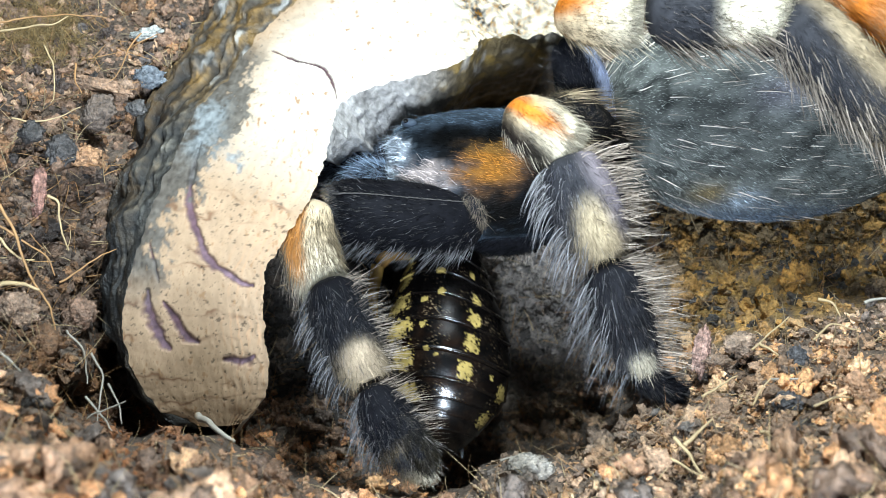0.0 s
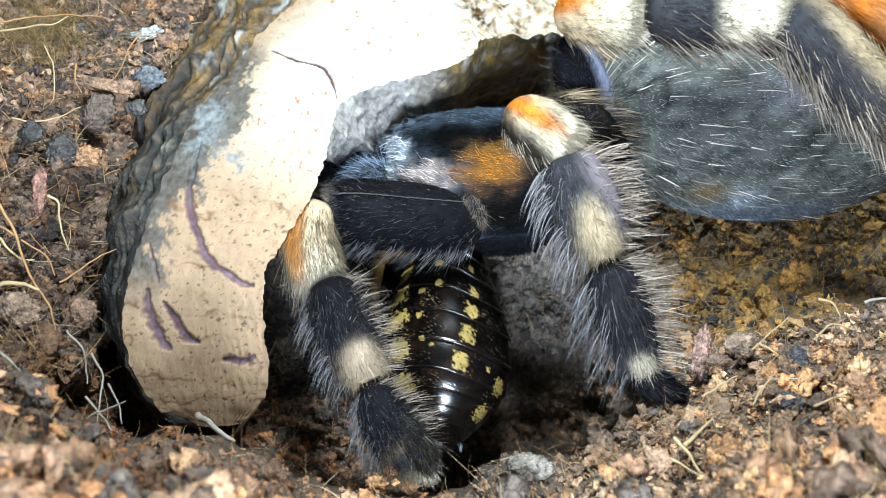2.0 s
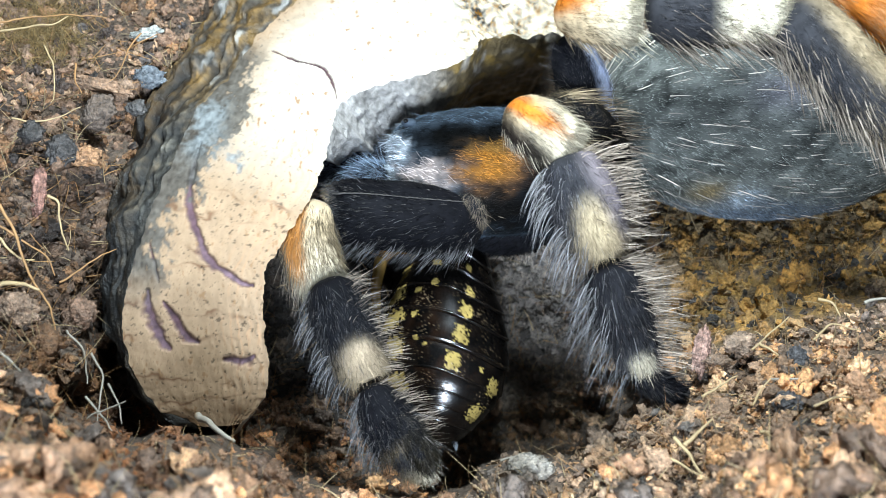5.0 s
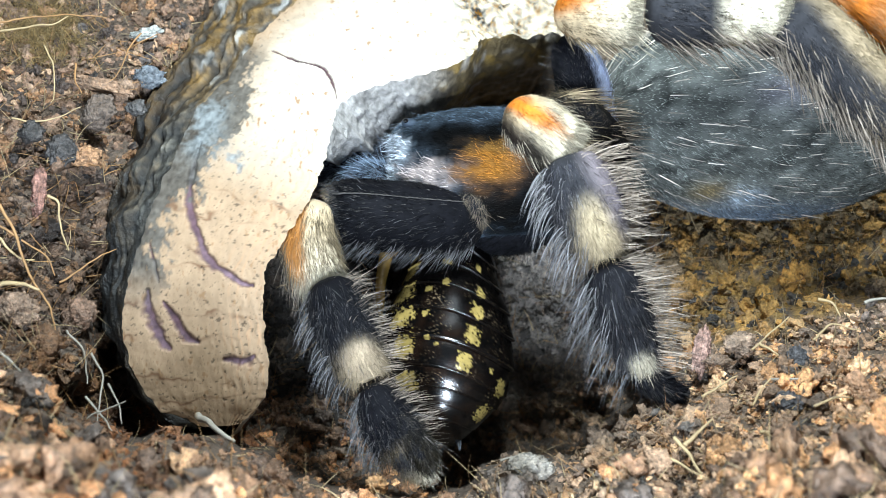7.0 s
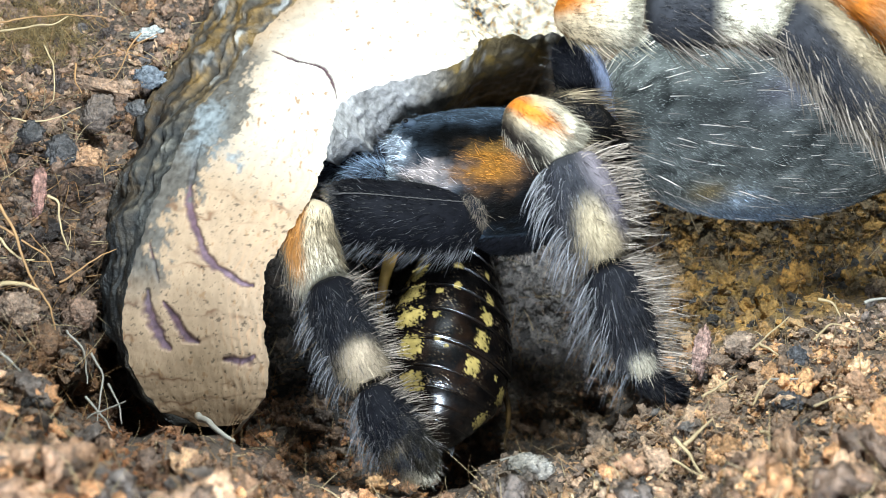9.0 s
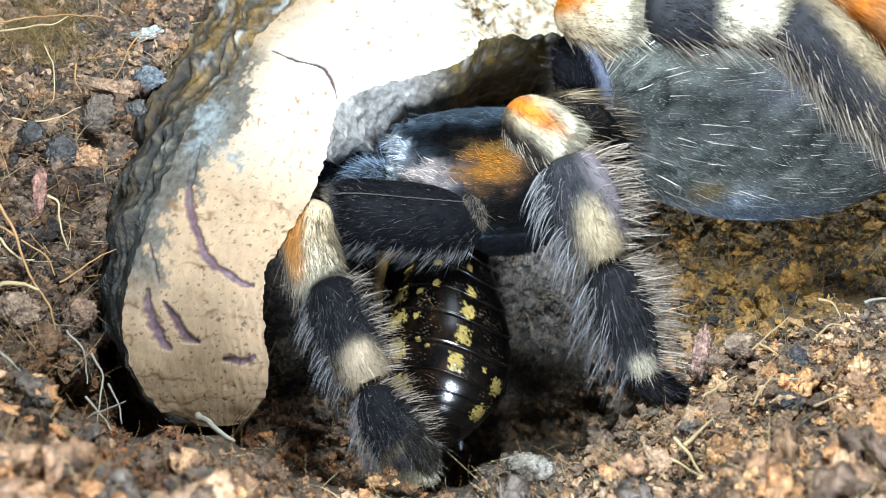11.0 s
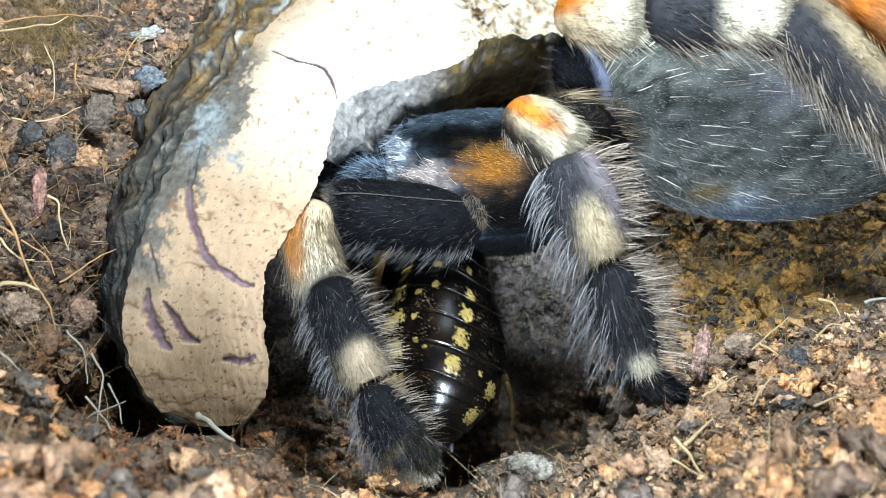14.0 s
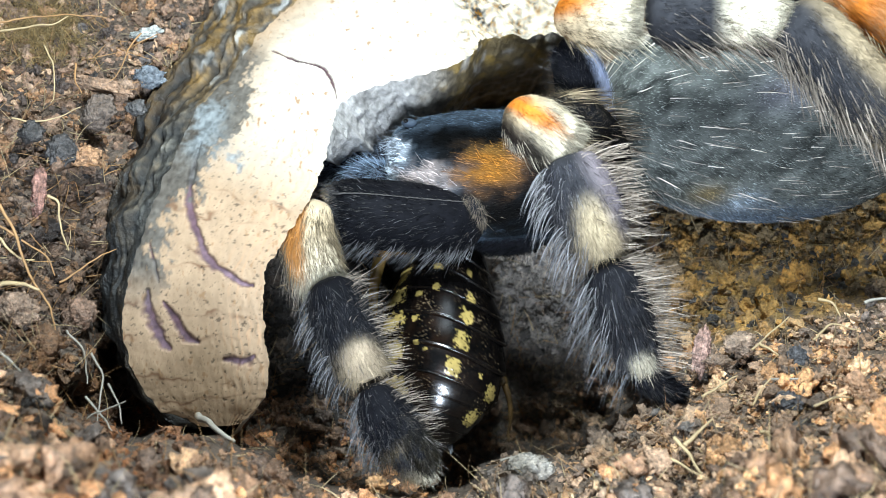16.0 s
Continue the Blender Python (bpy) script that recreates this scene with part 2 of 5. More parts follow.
def build_walls():
    """The enclosure's plain dark back and sides; its front and top are open."""
    m, nt, bsdf = nodes_of("dark_plastic")
    n = noise_node(nt, 40)
    nt.links.new(ramp_node(nt, n.outputs["Fac"], [(0.3, (0.05, 0.05, 0.05)), (0.7, (0.09, 0.09, 0.085))]).outputs["Color"], bsdf.inputs["Base Color"])
    bsdf.inputs["Roughness"].default_value = 0.55
    for name, lo, hi in (("wall_north", (-0.168, 0.205, 0.03), (0.168, 0.211, 0.27)), ("wall_east", (0.162, -0.19, 0.03), (0.168, 0.205, 0.27)), ("wall_west", (-0.168, -0.19, 0.03), (-0.162, 0.205, 0.27))):
        bm = bmesh.new()
        bmesh.ops.create_cube(bm, size=1.0)
        for v in bm.verts:
            v.co = [a + (b - a) * (c + 0.5) for a, b, c in zip(lo, hi, v.co)]
        bmesh.ops.bevel(bm, geom=bm.edges, offset=0.0015, segments=2, affect="EDGES")
        me = bpy.data.meshes.new(name)
        bm.to_mesh(me)
        bm.free()
        me.materials.append(m)
        tagged(new(name, me), "plain dark plastic wall of the enclosure", "wall", kind="structure")


build_walls()


def clod_shapes(level, kinds, dent):
    """Some crumbly lumps with knobs and notches, and their common faces."""
    bm = bmesh.new()
    bmesh.ops.create_icosphere(bm, subdivisions=level, radius=1.0)
    v = np.array([q.co[:] for q in bm.verts])
    f = np.array([[q.index for q in t.verts] for t in bm.faces])
    bm.free()
    made = []
    for k in range(kinds):
        wide = 1 + dent * rough(v, 0.75, 3, 70.0 + 7 * k) + 0.55 * dent * rough(v, 0.3, 2, 20.0 + 5 * k)
        made.append(v * np.clip(wide, 0.3, 1.8)[:, None])
    return np.array(made), f


CLOD_COLOURS = np.array([(0.18, 0.132, 0.10), (0.12, 0.092, 0.075), (0.07, 0.059, 0.054), (0.25, 0.16, 0.095), (0.22, 0.172, 0.135), (0.058, 0.058, 0.062), (0.32, 0.245, 0.175)])
CLOD_ODDS = np.array([0.31, 0.22, 0.09, 0.18, 0.12, 0.03, 0.05])


def scatter(count, keep):
    """Random places on the soil where keep(x, y) allows: more where it is near 1."""
    x, y = RNG.uniform(-54, 54, count), RNG.uniform(-36, 40, count)
    ok = RNG.uniform(size=count) < keep(x, y)
    x, y = x[ok], y[ok]
    p = on_sheet(x, y)
    return p


def on_bank(x, y):
    pit = in_hollow(x, y)
    right = rusty(x, y) > 0.5
    return np.where(right, 0.8, 1 - 0.2 * pit)


def clods(places, low, high, level, dent):
    shapes, faces = clod_shapes(level, 24, dent)
    n, k = len(places), shapes.shape[1]
    size = low * (high / low) ** (RNG.uniform(size=n) ** 1.6)
    v = shapes[RNG.integers(0, len(shapes), n)] * RNG.uniform(0.4, 1.3, (n, 1, 3))
    q = unit(RNG.normal(size=(n, 4)))
    t = 2 * np.cross(q[:, None, 1:], v)
    v = v + q[:, :1, None] * t + np.cross(q[:, None, 1:], t)
    v = v * size[:, None, None] + places[:, None] + [0, 0, 0.25] * size[:, None, None]
    tris = (faces[None] + (np.arange(n) * k)[:, None, None]).reshape(-1, 3)
    c = CLOD_COLOURS[RNG.choice(len(CLOD_COLOURS), n, p=CLOD_ODDS)] * RNG.uniform(0.6, 1.75, (n, 1))
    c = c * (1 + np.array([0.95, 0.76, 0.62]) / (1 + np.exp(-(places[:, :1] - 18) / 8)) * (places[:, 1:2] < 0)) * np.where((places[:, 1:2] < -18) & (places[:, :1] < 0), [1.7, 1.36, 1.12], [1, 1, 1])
    # left bank: the lamp's falloff painted in, clods darker low, brighter higher up
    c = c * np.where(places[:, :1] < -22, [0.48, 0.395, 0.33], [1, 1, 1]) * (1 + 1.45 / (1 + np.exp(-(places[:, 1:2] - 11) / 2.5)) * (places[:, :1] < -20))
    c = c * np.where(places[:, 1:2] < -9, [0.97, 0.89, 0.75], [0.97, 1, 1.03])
    rust = rusty(places[:, 0], places[:, 1])[:, None]
    rot = np.array([(0.33, 0.185, 0.052), (0.16, 0.11, 0.055), (0.055, 0.05, 0.045), (0.38, 0.20, 0.05)])
    c = c * (1 - rust) + rot[RNG.choice(4, n, p=[0.46, 0.30, 0.18, 0.06])] * RNG.uniform(0.6, 1.4, (n, 1)) * rust
    # clods in the hollow take its grey tint and its painted shade
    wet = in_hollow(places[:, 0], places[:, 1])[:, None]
    c = c * (1 - wet) + np.array([0.14, 0.122, 0.106]) * (1 - 0.92 * wet_shade(places[:, 0], places[:, 1])[:, None]) * RNG.uniform(0.5, 1.6, (n, 1)) * wet
    return v.reshape(-1, 3), tris, np.repeat(c, k, 0)


def build_clods():
    places = scatter(2000, on_bank)
    places = places[np.argsort(-places[:, 2])]
    shapes, faces = clod_shapes(3, 30, 0.7)
    meshes = []
    for k, shape in enumerate(shapes):
        tint = CLOD_COLOURS[RNG.choice(len(CLOD_COLOURS), p=CLOD_ODDS)] * RNG.uniform(0.9, 1.9) * [1.24, 0.95, 0.72]
        meshes.append(fill("clod", shape, faces, CRUMB, np.tile(tint, (len(shape), 1))))
    for k, at in enumerate(places[:280]):
        size = 0.7 * 2.9 ** (RNG.uniform() ** 1.5)
        ob = part("clod", meshes[k % len(meshes)], GROUND, "", at)
        ob.rotation_euler = RNG.uniform(0, 6.28, 3)
        ob.scale = size * RNG.uniform(0.5, 1.25, 3)
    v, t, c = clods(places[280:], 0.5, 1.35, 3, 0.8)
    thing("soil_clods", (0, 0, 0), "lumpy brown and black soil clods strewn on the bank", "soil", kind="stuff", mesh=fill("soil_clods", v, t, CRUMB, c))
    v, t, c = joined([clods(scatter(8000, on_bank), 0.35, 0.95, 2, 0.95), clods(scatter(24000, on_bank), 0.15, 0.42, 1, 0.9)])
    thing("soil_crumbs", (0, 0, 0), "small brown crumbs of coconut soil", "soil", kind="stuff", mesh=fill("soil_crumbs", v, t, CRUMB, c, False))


build_clods()


# ---- the hollow log that roofs the burrow ----
OUTER = [(-27.28, -19.86, 2.00), (-32.32, -16.04, 4.00), (-34.58, -8.48, 6.00), (-33.05, -0.54, 7.00), (-30.36, 7.44, 5.00), (-27.79, 14.94, 1.00), (-23.40, 21.57, -3.00), (-19.84, 27.74, -8.00), (-13.63, 33.80, -14.00), (-4.65, 37.82, -19.00), (5.62, 37.81, -22.00), (17.46, 37.07, -22.00)]
INNER = [(-22.56, -19.55, 2.00), (-19.19, -15.42, 4.00), (-19.15, -9.09, 6.00), (-19.05, -2.95, 7.50), (-15.92, 2.47, 7.50), (-13.54, 7.07, 6.00), (-12.41, 12.85, 3.00), (-11.61, 16.33, 0.00), (-6.83, 19.10, -4.00), (2.79, 22.63, -9.00), (5.65, 25.90, -13.00), (16.20, 27.66, -17.00)]
STAINS = [([(-26.79, 11.74, 5.00), (-27.29, 8.67, 5.00), (-27.41, 4.98, 5.00), (-26.16, 1.28, 6.00), (-24.94, -1.16, 6.00), (-21.59, -3.60, 6.00), (-20.37, -3.90, 6.00)], 0.42),
          ([(-31.71, -4.51, 6.00), (-31.47, -7.26, 6.00), (-30.43, -9.70, 6.00), (-29.64, -10.80, 6.00)], 0.6),
          ([(-30.01, -5.73, 6.00), (-28.60, -7.87, 6.00), (-27.69, -9.58, 6.00), (-26.47, -10.06, 6.00)], 0.42),
          ([(-23.73, -12.02, 6.00), (-21.59, -12.14, 6.00), (-20.61, -11.65, 6.00)], 0.5),
          ([(-31.47, 0.67, 6.00), (-30.86, -1.77, 6.00), (-30.43, -3.60, 6.00)], 0.16),
          ([(-19.81, 23.00, -3.00), (-17.20, 21.90, -3.00), (-13.95, 20.92, -3.00), (-12.64, 18.96, -3.00), (-11.99, 17.01, -3.00)], 0.17)]


def build_log():
    log = thing("hollow_log", (0, 0, 0), "pale cut hollow log with mossy grey bark over the burrow", "log")
    rows, cols = 560, 130
    a, b = smooth_line(OUTER, rows), smooth_line(INNER, rows)
    worn_b = np.stack([0.35 * rough(b, 1.6, 3, 2.0), 0.3 * rough(b, 1.2, 3, 7.0), 0 * b[:, 0]], 1)
    worn_a = np.stack([0.4 * rough(a, 2.2, 3, 4.0), 0.4 * rough(a, 2.0, 3, 8.0), 0 * a[:, 0]], 1)
    w = np.linspace(0, 1, cols)[None, :, None]
    face = a[:, None] * (1 - w) + b[:, None] * w + worn_a[:, None] * (1 - w) ** 8 + worn_b[:, None] * w ** 8
    flat = face.reshape(-1, 3).copy()
    u = np.tile(np.linspace(0, 1, cols), rows)
    s = np.repeat(np.linspace(0, 1, rows), cols)
    n1, n2 = rough(flat, 6.0, 3, 11.0), rough(flat, 0.9, 3, 13.0)
    n3 = rough(flat * [1, 0.35, 1], 0.35, 2, 15.0)
    # a slight dish, saw marks and stains that sink in as cracks
    relief = 0.10 * rough(flat, 2.5, 4) + 0.2 * np.sin(np.pi * u)
    ring = np.sin(u * 60 + 3 * rough(flat, 5.0, 3, 1.0) + 2 * np.sin(s * 9))
    saw = np.sin(u * 110 + 5 * rough(flat, 3.0, 3, 6.0)) * np.clip((u - 0.5) / 0.3, 0, 1) * np.clip((0.3 - s) / 0.1, 0, 1) * np.clip(0.5 + rough(flat, 1.6, 2, 66.0), 0.1, 1)
    relief += 0.012 * ring + 0.07 * saw + 0.012 * n3
    tan = np.array([0.325, 0.226, 0.143])
    holes = np.clip((rough(flat * [1.0, 1.3, 1], 0.55, 2, 55.0) - 0.49) * 9, 0, 1)
    pores = np.clip(0.8 * holes + 0.3 * np.clip((rough(flat * [1.6, 1.0, 1], 0.3, 2, 57.0) - 0.45) * 6, 0, 1), 0, 0.8)[:, None]
    relief -= 0.04 * holes
    # rays: thin brown lines from bark to core
    ray = np.zeros(len(flat))
    for where, lean, keep in ((0.07, 0.02, 3.0), (0.12, -0.02, 7.0), (0.165, 0.01, 1.5), (0.215, -0.015, 5.0), (0.26, 0.02, 9.0), (0.30, -0.02, 2.0), (0.335, 0.015, 4.0), (0.37, 0.02, 6.0)):
        off = s - where - lean * u - 0.010 * rough(flat, 2.4, 3, 90.0 + keep)
        ray = np.maximum(ray, np.exp(-(off / 0.0022) ** 2) * np.clip(0.9 - 1.1 * u + 1.2 * rough(flat, 3.0, 2, 95.0 + keep), 0, 1))
    groove = np.clip(saw - 0.25, 0, 1)
    col = tan * (1 - 0.75 * pores) * (1 - 0.4 * groove[:, None]) * (1 - np.array([0.5, 0.6, 0.65]) * ray[:, None]) * (1 + 0.05 * ring[:, None] * (0.5 + 0.5 * n1[:, None]) + 0.10 * n1[:, None] + 0.06 * n2[:, None] + 0.07 * n3[:, None]) * np.array([1, 0.97, 0.92])
    # the lamp's brightness on the upper face, painted in as paler wood
    pale = np.clip((s - 0.38) / 0.25, 0, 1)[:, None] * np.clip(u * 2.2, 0, 1)[:, None]
    col = col * (1 - pale) + np.array([0.58, 0.53, 0.43]) * (1 + 0.05 * n2[:, None]) * pale
    speck = np.clip((rough(flat * [1.6, 0.8, 1], 0.9, 2, 21.0) - 0.52) * 7, 0, 1)[:, None] * (0.45 + 0.45 * (n1[:, None] > 0.0))
    streak = np.clip(np.sin(u * 95 + 6 * rough(flat, 4.0, 3, 44.0)) * 1.5 - 0.7, 0, 1)[:, None] * np.clip((u - 0.55) / 0.25, 0, 1)[:, None] * np.clip(0.5 + 1.5 * rough(flat, 2.5, 2, 46.0), 0, 1)[:, None]
    col = col * (1 - 0.55 * streak) + np.array([0.40, 0.22, 0.11]) * 0.55 * streak
    col = col * (1 - speck) + np.array([0.26, 0.15, 0.075]) * speck
    old = np.clip((s - 0.80 + 0.05 * n1) / 0.04, 0, 1)[:, None]
    col = col * (1 - old) + (np.array([0.46, 0.40, 0.31]) * (1 + 0.7 * n1[:, None] + 1.1 * n2[:, None]).clip(0.04) + np.array([0.12, 0.04, -0.02]) * (n3[:, None] > 0.1)) * old
    relief += 1.3 * old[:, 0] * rough(flat, 3.0, 4, 33.0)
    purple = np.array([0.07, 0.034, 0.04])
    for line, wide in STAINS:
        q = smooth_line(line, 160)
        d = np.sqrt(((flat[:, None, :2] - q[None, :, :2]) ** 2).sum(-1))
        k = d.argmin(1) / 159
        r = d.min(1) / (wide * (0.35 + 0.9 * np.sin(np.pi * np.clip(k, 0.03, 0.97))) * (1 + 0.75 * rough(flat, 1.0, 3, 31.0)).clip(0.3))
        m = np.clip(1.6 - 1.2 * r, 0, 1)[:, None]
        core = np.clip(1.3 - 1.8 * r, 0, 0.75)[:, None] * (wide > 0.3) * np.clip(0.55 + 1.2 * n1[:, None], 0.15, 1)
        col = col * (1 - m) + (purple * (1 - core) + np.array([0.21, 0.14, 0.165]) * core) * (1 + 0.5 * n2[:, None]) * m
        relief -= 0.35 * m[:, 0]
    rind = np.clip((0.25 + 0.16 * n1 + 0.09 * n2 + 0.05 * n3 - u) / 0.06, 0, 1) * np.clip((s - 0.2) / 0.06, 0, 1) * np.clip((0.6 - s) / 0.05, 0, 1)
    col = col * (1 - 0.93 * rind[:, None]) + np.array([0.062, 0.056, 0.046]) * (1 + 0.7 * n2[:, None] + 0.5 * n3[:, None]) * 0.93 * rind[:, None]
    # grey mould near the bark at the bend
    mx, my = flat[:, 0] + 1.5 * n1 + 0.9 * n2, flat[:, 1] + 1.5 * rough(flat, 3.0, 3, 12.0) + 0.9 * rough(flat, 0.9, 3, 14.0)
    mould = np.exp(-(((mx - (-25.6)) / 2.6) ** 2 + ((my - 13.5) / 3.6) ** 2) ** 1.5) * np.clip(0.75 + 1.6 * n1 + 1.6 * n2, 0, 1.1) + 0.9 * np.exp(-(((mx + 22.4) / 1.1) ** 2 + ((my - 9.9) / 0.8) ** 2) ** 2)
    col = col * (1 - 0.85 * np.minimum(mould, 1)[:, None]) + np.array([0.15, 0.165, 0.165]) * (1 + 0.5 * n2[:, None] + 0.5 * n3[:, None]) * 0.85 * np.minimum(mould, 1)[:, None]
    face = flat + np.stack([0 * u, 0.4 * relief * (s > 0.5), relief], 1)
    part("cut_face", fill("cut_face", face, grid_tris(rows, cols)[:, ::-1], WOOD, col), log, "pale tan cut wood with purple cracks")
    edge = face.reshape(rows, cols, 3)
    # bark: bulges out from the cut's outer edge and runs back into the soil
    out = unit(np.cross(np.gradient(a, axis=0) * [1, 1, 0], [0, 0, 1.0]))
    out *= -np.sign((out * (edge[:, 0] - edge[:, -1])).sum(1, keepdims=True)) * -1
    depth = np.array([0, 0.4, 1.0, 1.8, 2.8, 4.2, 6, 8, 11, 16, 22, 30, 40])
    bulge = np.array([0, 0.9, 2.0, 3.3, 4.6, 6.0, 7.2, 8.0, 8.2, 7.8, 6.5, 5.0, 3.0])
    fine = np.linspace(0, 1, 150) ** 1.7 * 40
    bulge, depth = np.interp(fine, depth, bulge), fine
    deep, long = len(depth), np.linspace(0, 1, rows)
    thin = np.interp(long, [0, 0.12, 0.22, 0.33, 0.55, 0.75, 0.9, 1], [0.25, 0.3, 0.5, 0.85, 1.0, 1.15, 0.8, 0.5])[:, None, None]
    bark = a[:, None] + (edge[:, :1] - a[:, None]) * np.exp(-depth / 0.5)[None, :, None] + out[:, None] * (bulge[None, :, None] * thin) - np.array([0, 0, 1.0]) * depth[None, :, None]
    bark = bark.reshape(-1, 3)
    run = np.repeat(np.concatenate([[0], np.cumsum(np.linalg.norm(np.diff(edge[:, 0], axis=0), axis=1))]), deep)
    across = np.tile(np.cumsum(np.hypot(np.gradient(depth), np.gradient(bulge))), rows)
    sheet = np.stack([run * 0.16, across, 0 * run], 1)
    n1, n2, n4 = rough(sheet, 2.0, 3, 17.0), rough(bark, 1.0, 3, 19.0), rough(sheet * [2.2, 1, 1], 0.7, 3, 41.0)
    inner = np.tile(np.minimum(depth / 0.8, 1), rows)
    # plates that run along the trunk's rim, with dark clefts between them
    band = across + 1.1 * rough(sheet * [1.6, 0.4, 1], 2.4, 3, 73.0)
    cleft = np.exp(-((band - 3.4) / 0.35) ** 2) + 0.8 * np.exp(-((band - 6.6) / 0.45) ** 2) + 0.8 * np.exp(-((band - 9.2) / 0.5) ** 2)
    cleft = cleft * np.clip(0.5 + 1.3 * rough(sheet, 4.0, 2, 77.0), 0, 1)
    bark = bark + (np.repeat(out, deep, 0) * 0.5 + [0, 0, 0.8]) * ((0.55 * n1 + 1.6 * rough(bark, 4.5, 2, 51.0) + 0.22 * n4 + 0.16 * n2 + 0.10 * rough(bark, 0.45, 3, 29.0) - 1.1 * cleft) * inner)[:, None]
    at = np.repeat(long, deep)
    g = np.clip(0.45 + 0.8 * n1 + 0.5 * n4, 0, 1)[:, None]
    col = np.array([0.014, 0.011, 0.008]) * (1 - g) + np.array([0.060, 0.050, 0.037]) * g
    grey = (np.clip((5.2 - band) / 1.5, 0, 1) * np.clip((at - 0.2) / 0.06, 0, 1) * np.clip((0.66 - at) / 0.06, 0, 1))[:, None]
    col = col * (1 - grey) + np.array([0.036, 0.033, 0.026]) * (1 + 0.8 * n2[:, None] + 0.4 * n4[:, None] + 0.4 * n1[:, None]) * grey
    moss = np.clip((rough(sheet, 2.6, 3, 23.0) + 0.6 * n2) * 2.4 + 0.1 + 0.5 * (at > 0.55), 0, 1)[:, None] * (1 - 0.7 * grey)
    col = col * (1 - 0.7 * moss) + np.array([0.13, 0.072, 0.02]) * 0.7 * moss
    upper = np.clip((at - 0.42) / 0.12, 0, 1)[:, None]
    tuft = np.clip(0.5 + 1.6 * rough(sheet * [3, 1, 1], 1.6, 3, 53.0), 0, 1)[:, None]
    col = col * (1 - 0.75 * upper) + (np.array([0.20, 0.115, 0.032]) * tuft + np.array([0.10, 0.082, 0.062]) * (1 - tuft)) * 0.75 * upper
    col = col * np.clip(0.95 + 0.5 * n2 + 0.6 * n4 + 0.35 * rough(bark, 0.4, 3, 63.0), 0.15, 2)[:, None] * (1 - 0.85 * cleft[:, None]).clip(0.1)
    lichen = np.clip((rough(sheet * [2, 1, 1], 1.8, 3, 37.0) - 0.42) * 5, 0, 1)[:, None]
    col = col * (1 - 0.6 * lichen) + (np.array([0.17, 0.165, 0.14]) + 0.22 * upper) * (1 + 0.5 * n2[:, None]) * 0.6 * lichen
    # the log's shade painted in: outer band and low end of the bark blackened
    col = col * (1 - 0.6 * (np.clip((band - 4.0) / 1.5, 0, 1) * np.clip((0.52 - at) / 0.1, 0, 1))[:, None])
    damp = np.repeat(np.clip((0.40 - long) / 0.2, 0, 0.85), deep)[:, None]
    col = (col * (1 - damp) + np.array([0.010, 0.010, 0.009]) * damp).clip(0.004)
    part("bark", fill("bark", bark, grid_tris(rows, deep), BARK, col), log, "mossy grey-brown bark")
    # the weathered hollow inside
    back = np.linspace(0, 1, 110) ** 1.4 * 42
    core = np.array([0.00, 4.0, 0])
    pull = (core - edge[:, -1]) * [1, 1, 0]
    wall = edge[:, -1:] - np.array([0, 0, 1.0]) * back[None, :, None] + unit(pull)[:, None] * np.where(np.linspace(0, 1, rows)[:, None] > 0.5, np.clip((np.linspace(0, 1, rows)[:, None] - 0.5) / 0.1, 0, 1) * (5.5 * (1 - np.exp(-back / 6)))[None], (-8 * (1 - np.exp(-back / 9)))[None])[..., None]
    wall = wall.reshape(-1, 3)
    knob = np.array([noise.voronoi(q)[0][0] for q in wall / 1.7])
    lump = 0.7 - 1.1 * np.clip(knob, 0, 1) + 0.35 * rough(wall, 1.2, 3, 27.0)
    wall = wall + unit(np.repeat(pull, 110, 0)) * (0.6 * lump * np.tile(np.minimum(back / 2, 1), rows))[:, None]
    late = np.repeat(np.clip((np.linspace(0, 1, rows) - 0.75) / 0.06, 0, 1), 110)[:, None]
    col = (np.array([0.36, 0.335, 0.31]) * (1 - late) + np.array([0.13, 0.092, 0.042]) * late) * (0.95 + 0.45 * lump[:, None] + 0.45 * rough(wall, 0.6, 3, 71.0)[:, None]).clip(0.15)
    ochre = np.clip(rough(wall, 3.4, 3, 87.0) * 3 - 0.2, 0, 1)[:, None] * late
    chalk = np.clip(rough(wall, 2.6, 3, 89.0) * 3 - 0.5, 0, 1)[:, None] * late
    col = col * (1 - 0.8 * ochre) + np.array([0.30, 0.19, 0.045]) * 0.8 * ochre
    col = col * (1 - 0.7 * chalk) + np.array([0.36, 0.33, 0.30]) * 0.7 * chalk
    part("inner_wall", fill("inner_wall", wall, grid_tris(rows, 110)[:, ::-1], BARK, col), log, "grey weathered hollow inside")


build_log()


# ---- the tarantula ----
BLACK, GREY = np.array([0.006, 0.006, 0.0075]), np.array([0.027, 0.027, 0.030])
CREAM, TAN, ORANGE = np.array([0.76, 0.67, 0.50]), np.array([0.52, 0.40, 0.25]), np.array([0.55, 0.17, 0.02])
PALE = np.array([0.45, 0.41, 0.38])


def blend(s, stops):
    """Colour along a segment from (place, colour) stops."""
    ps = [p for p, _ in stops]
    return np.stack([np.interp(s, ps, [c[k] for _, c in stops]) for k in range(3)], -1)


SPIDER_BASE = (4.52, 1.44, -10.00)
SPIDER = thing("tarantula", SPIDER_BASE, "black tarantula with orange and cream leg bands gripping its prey", "spider")


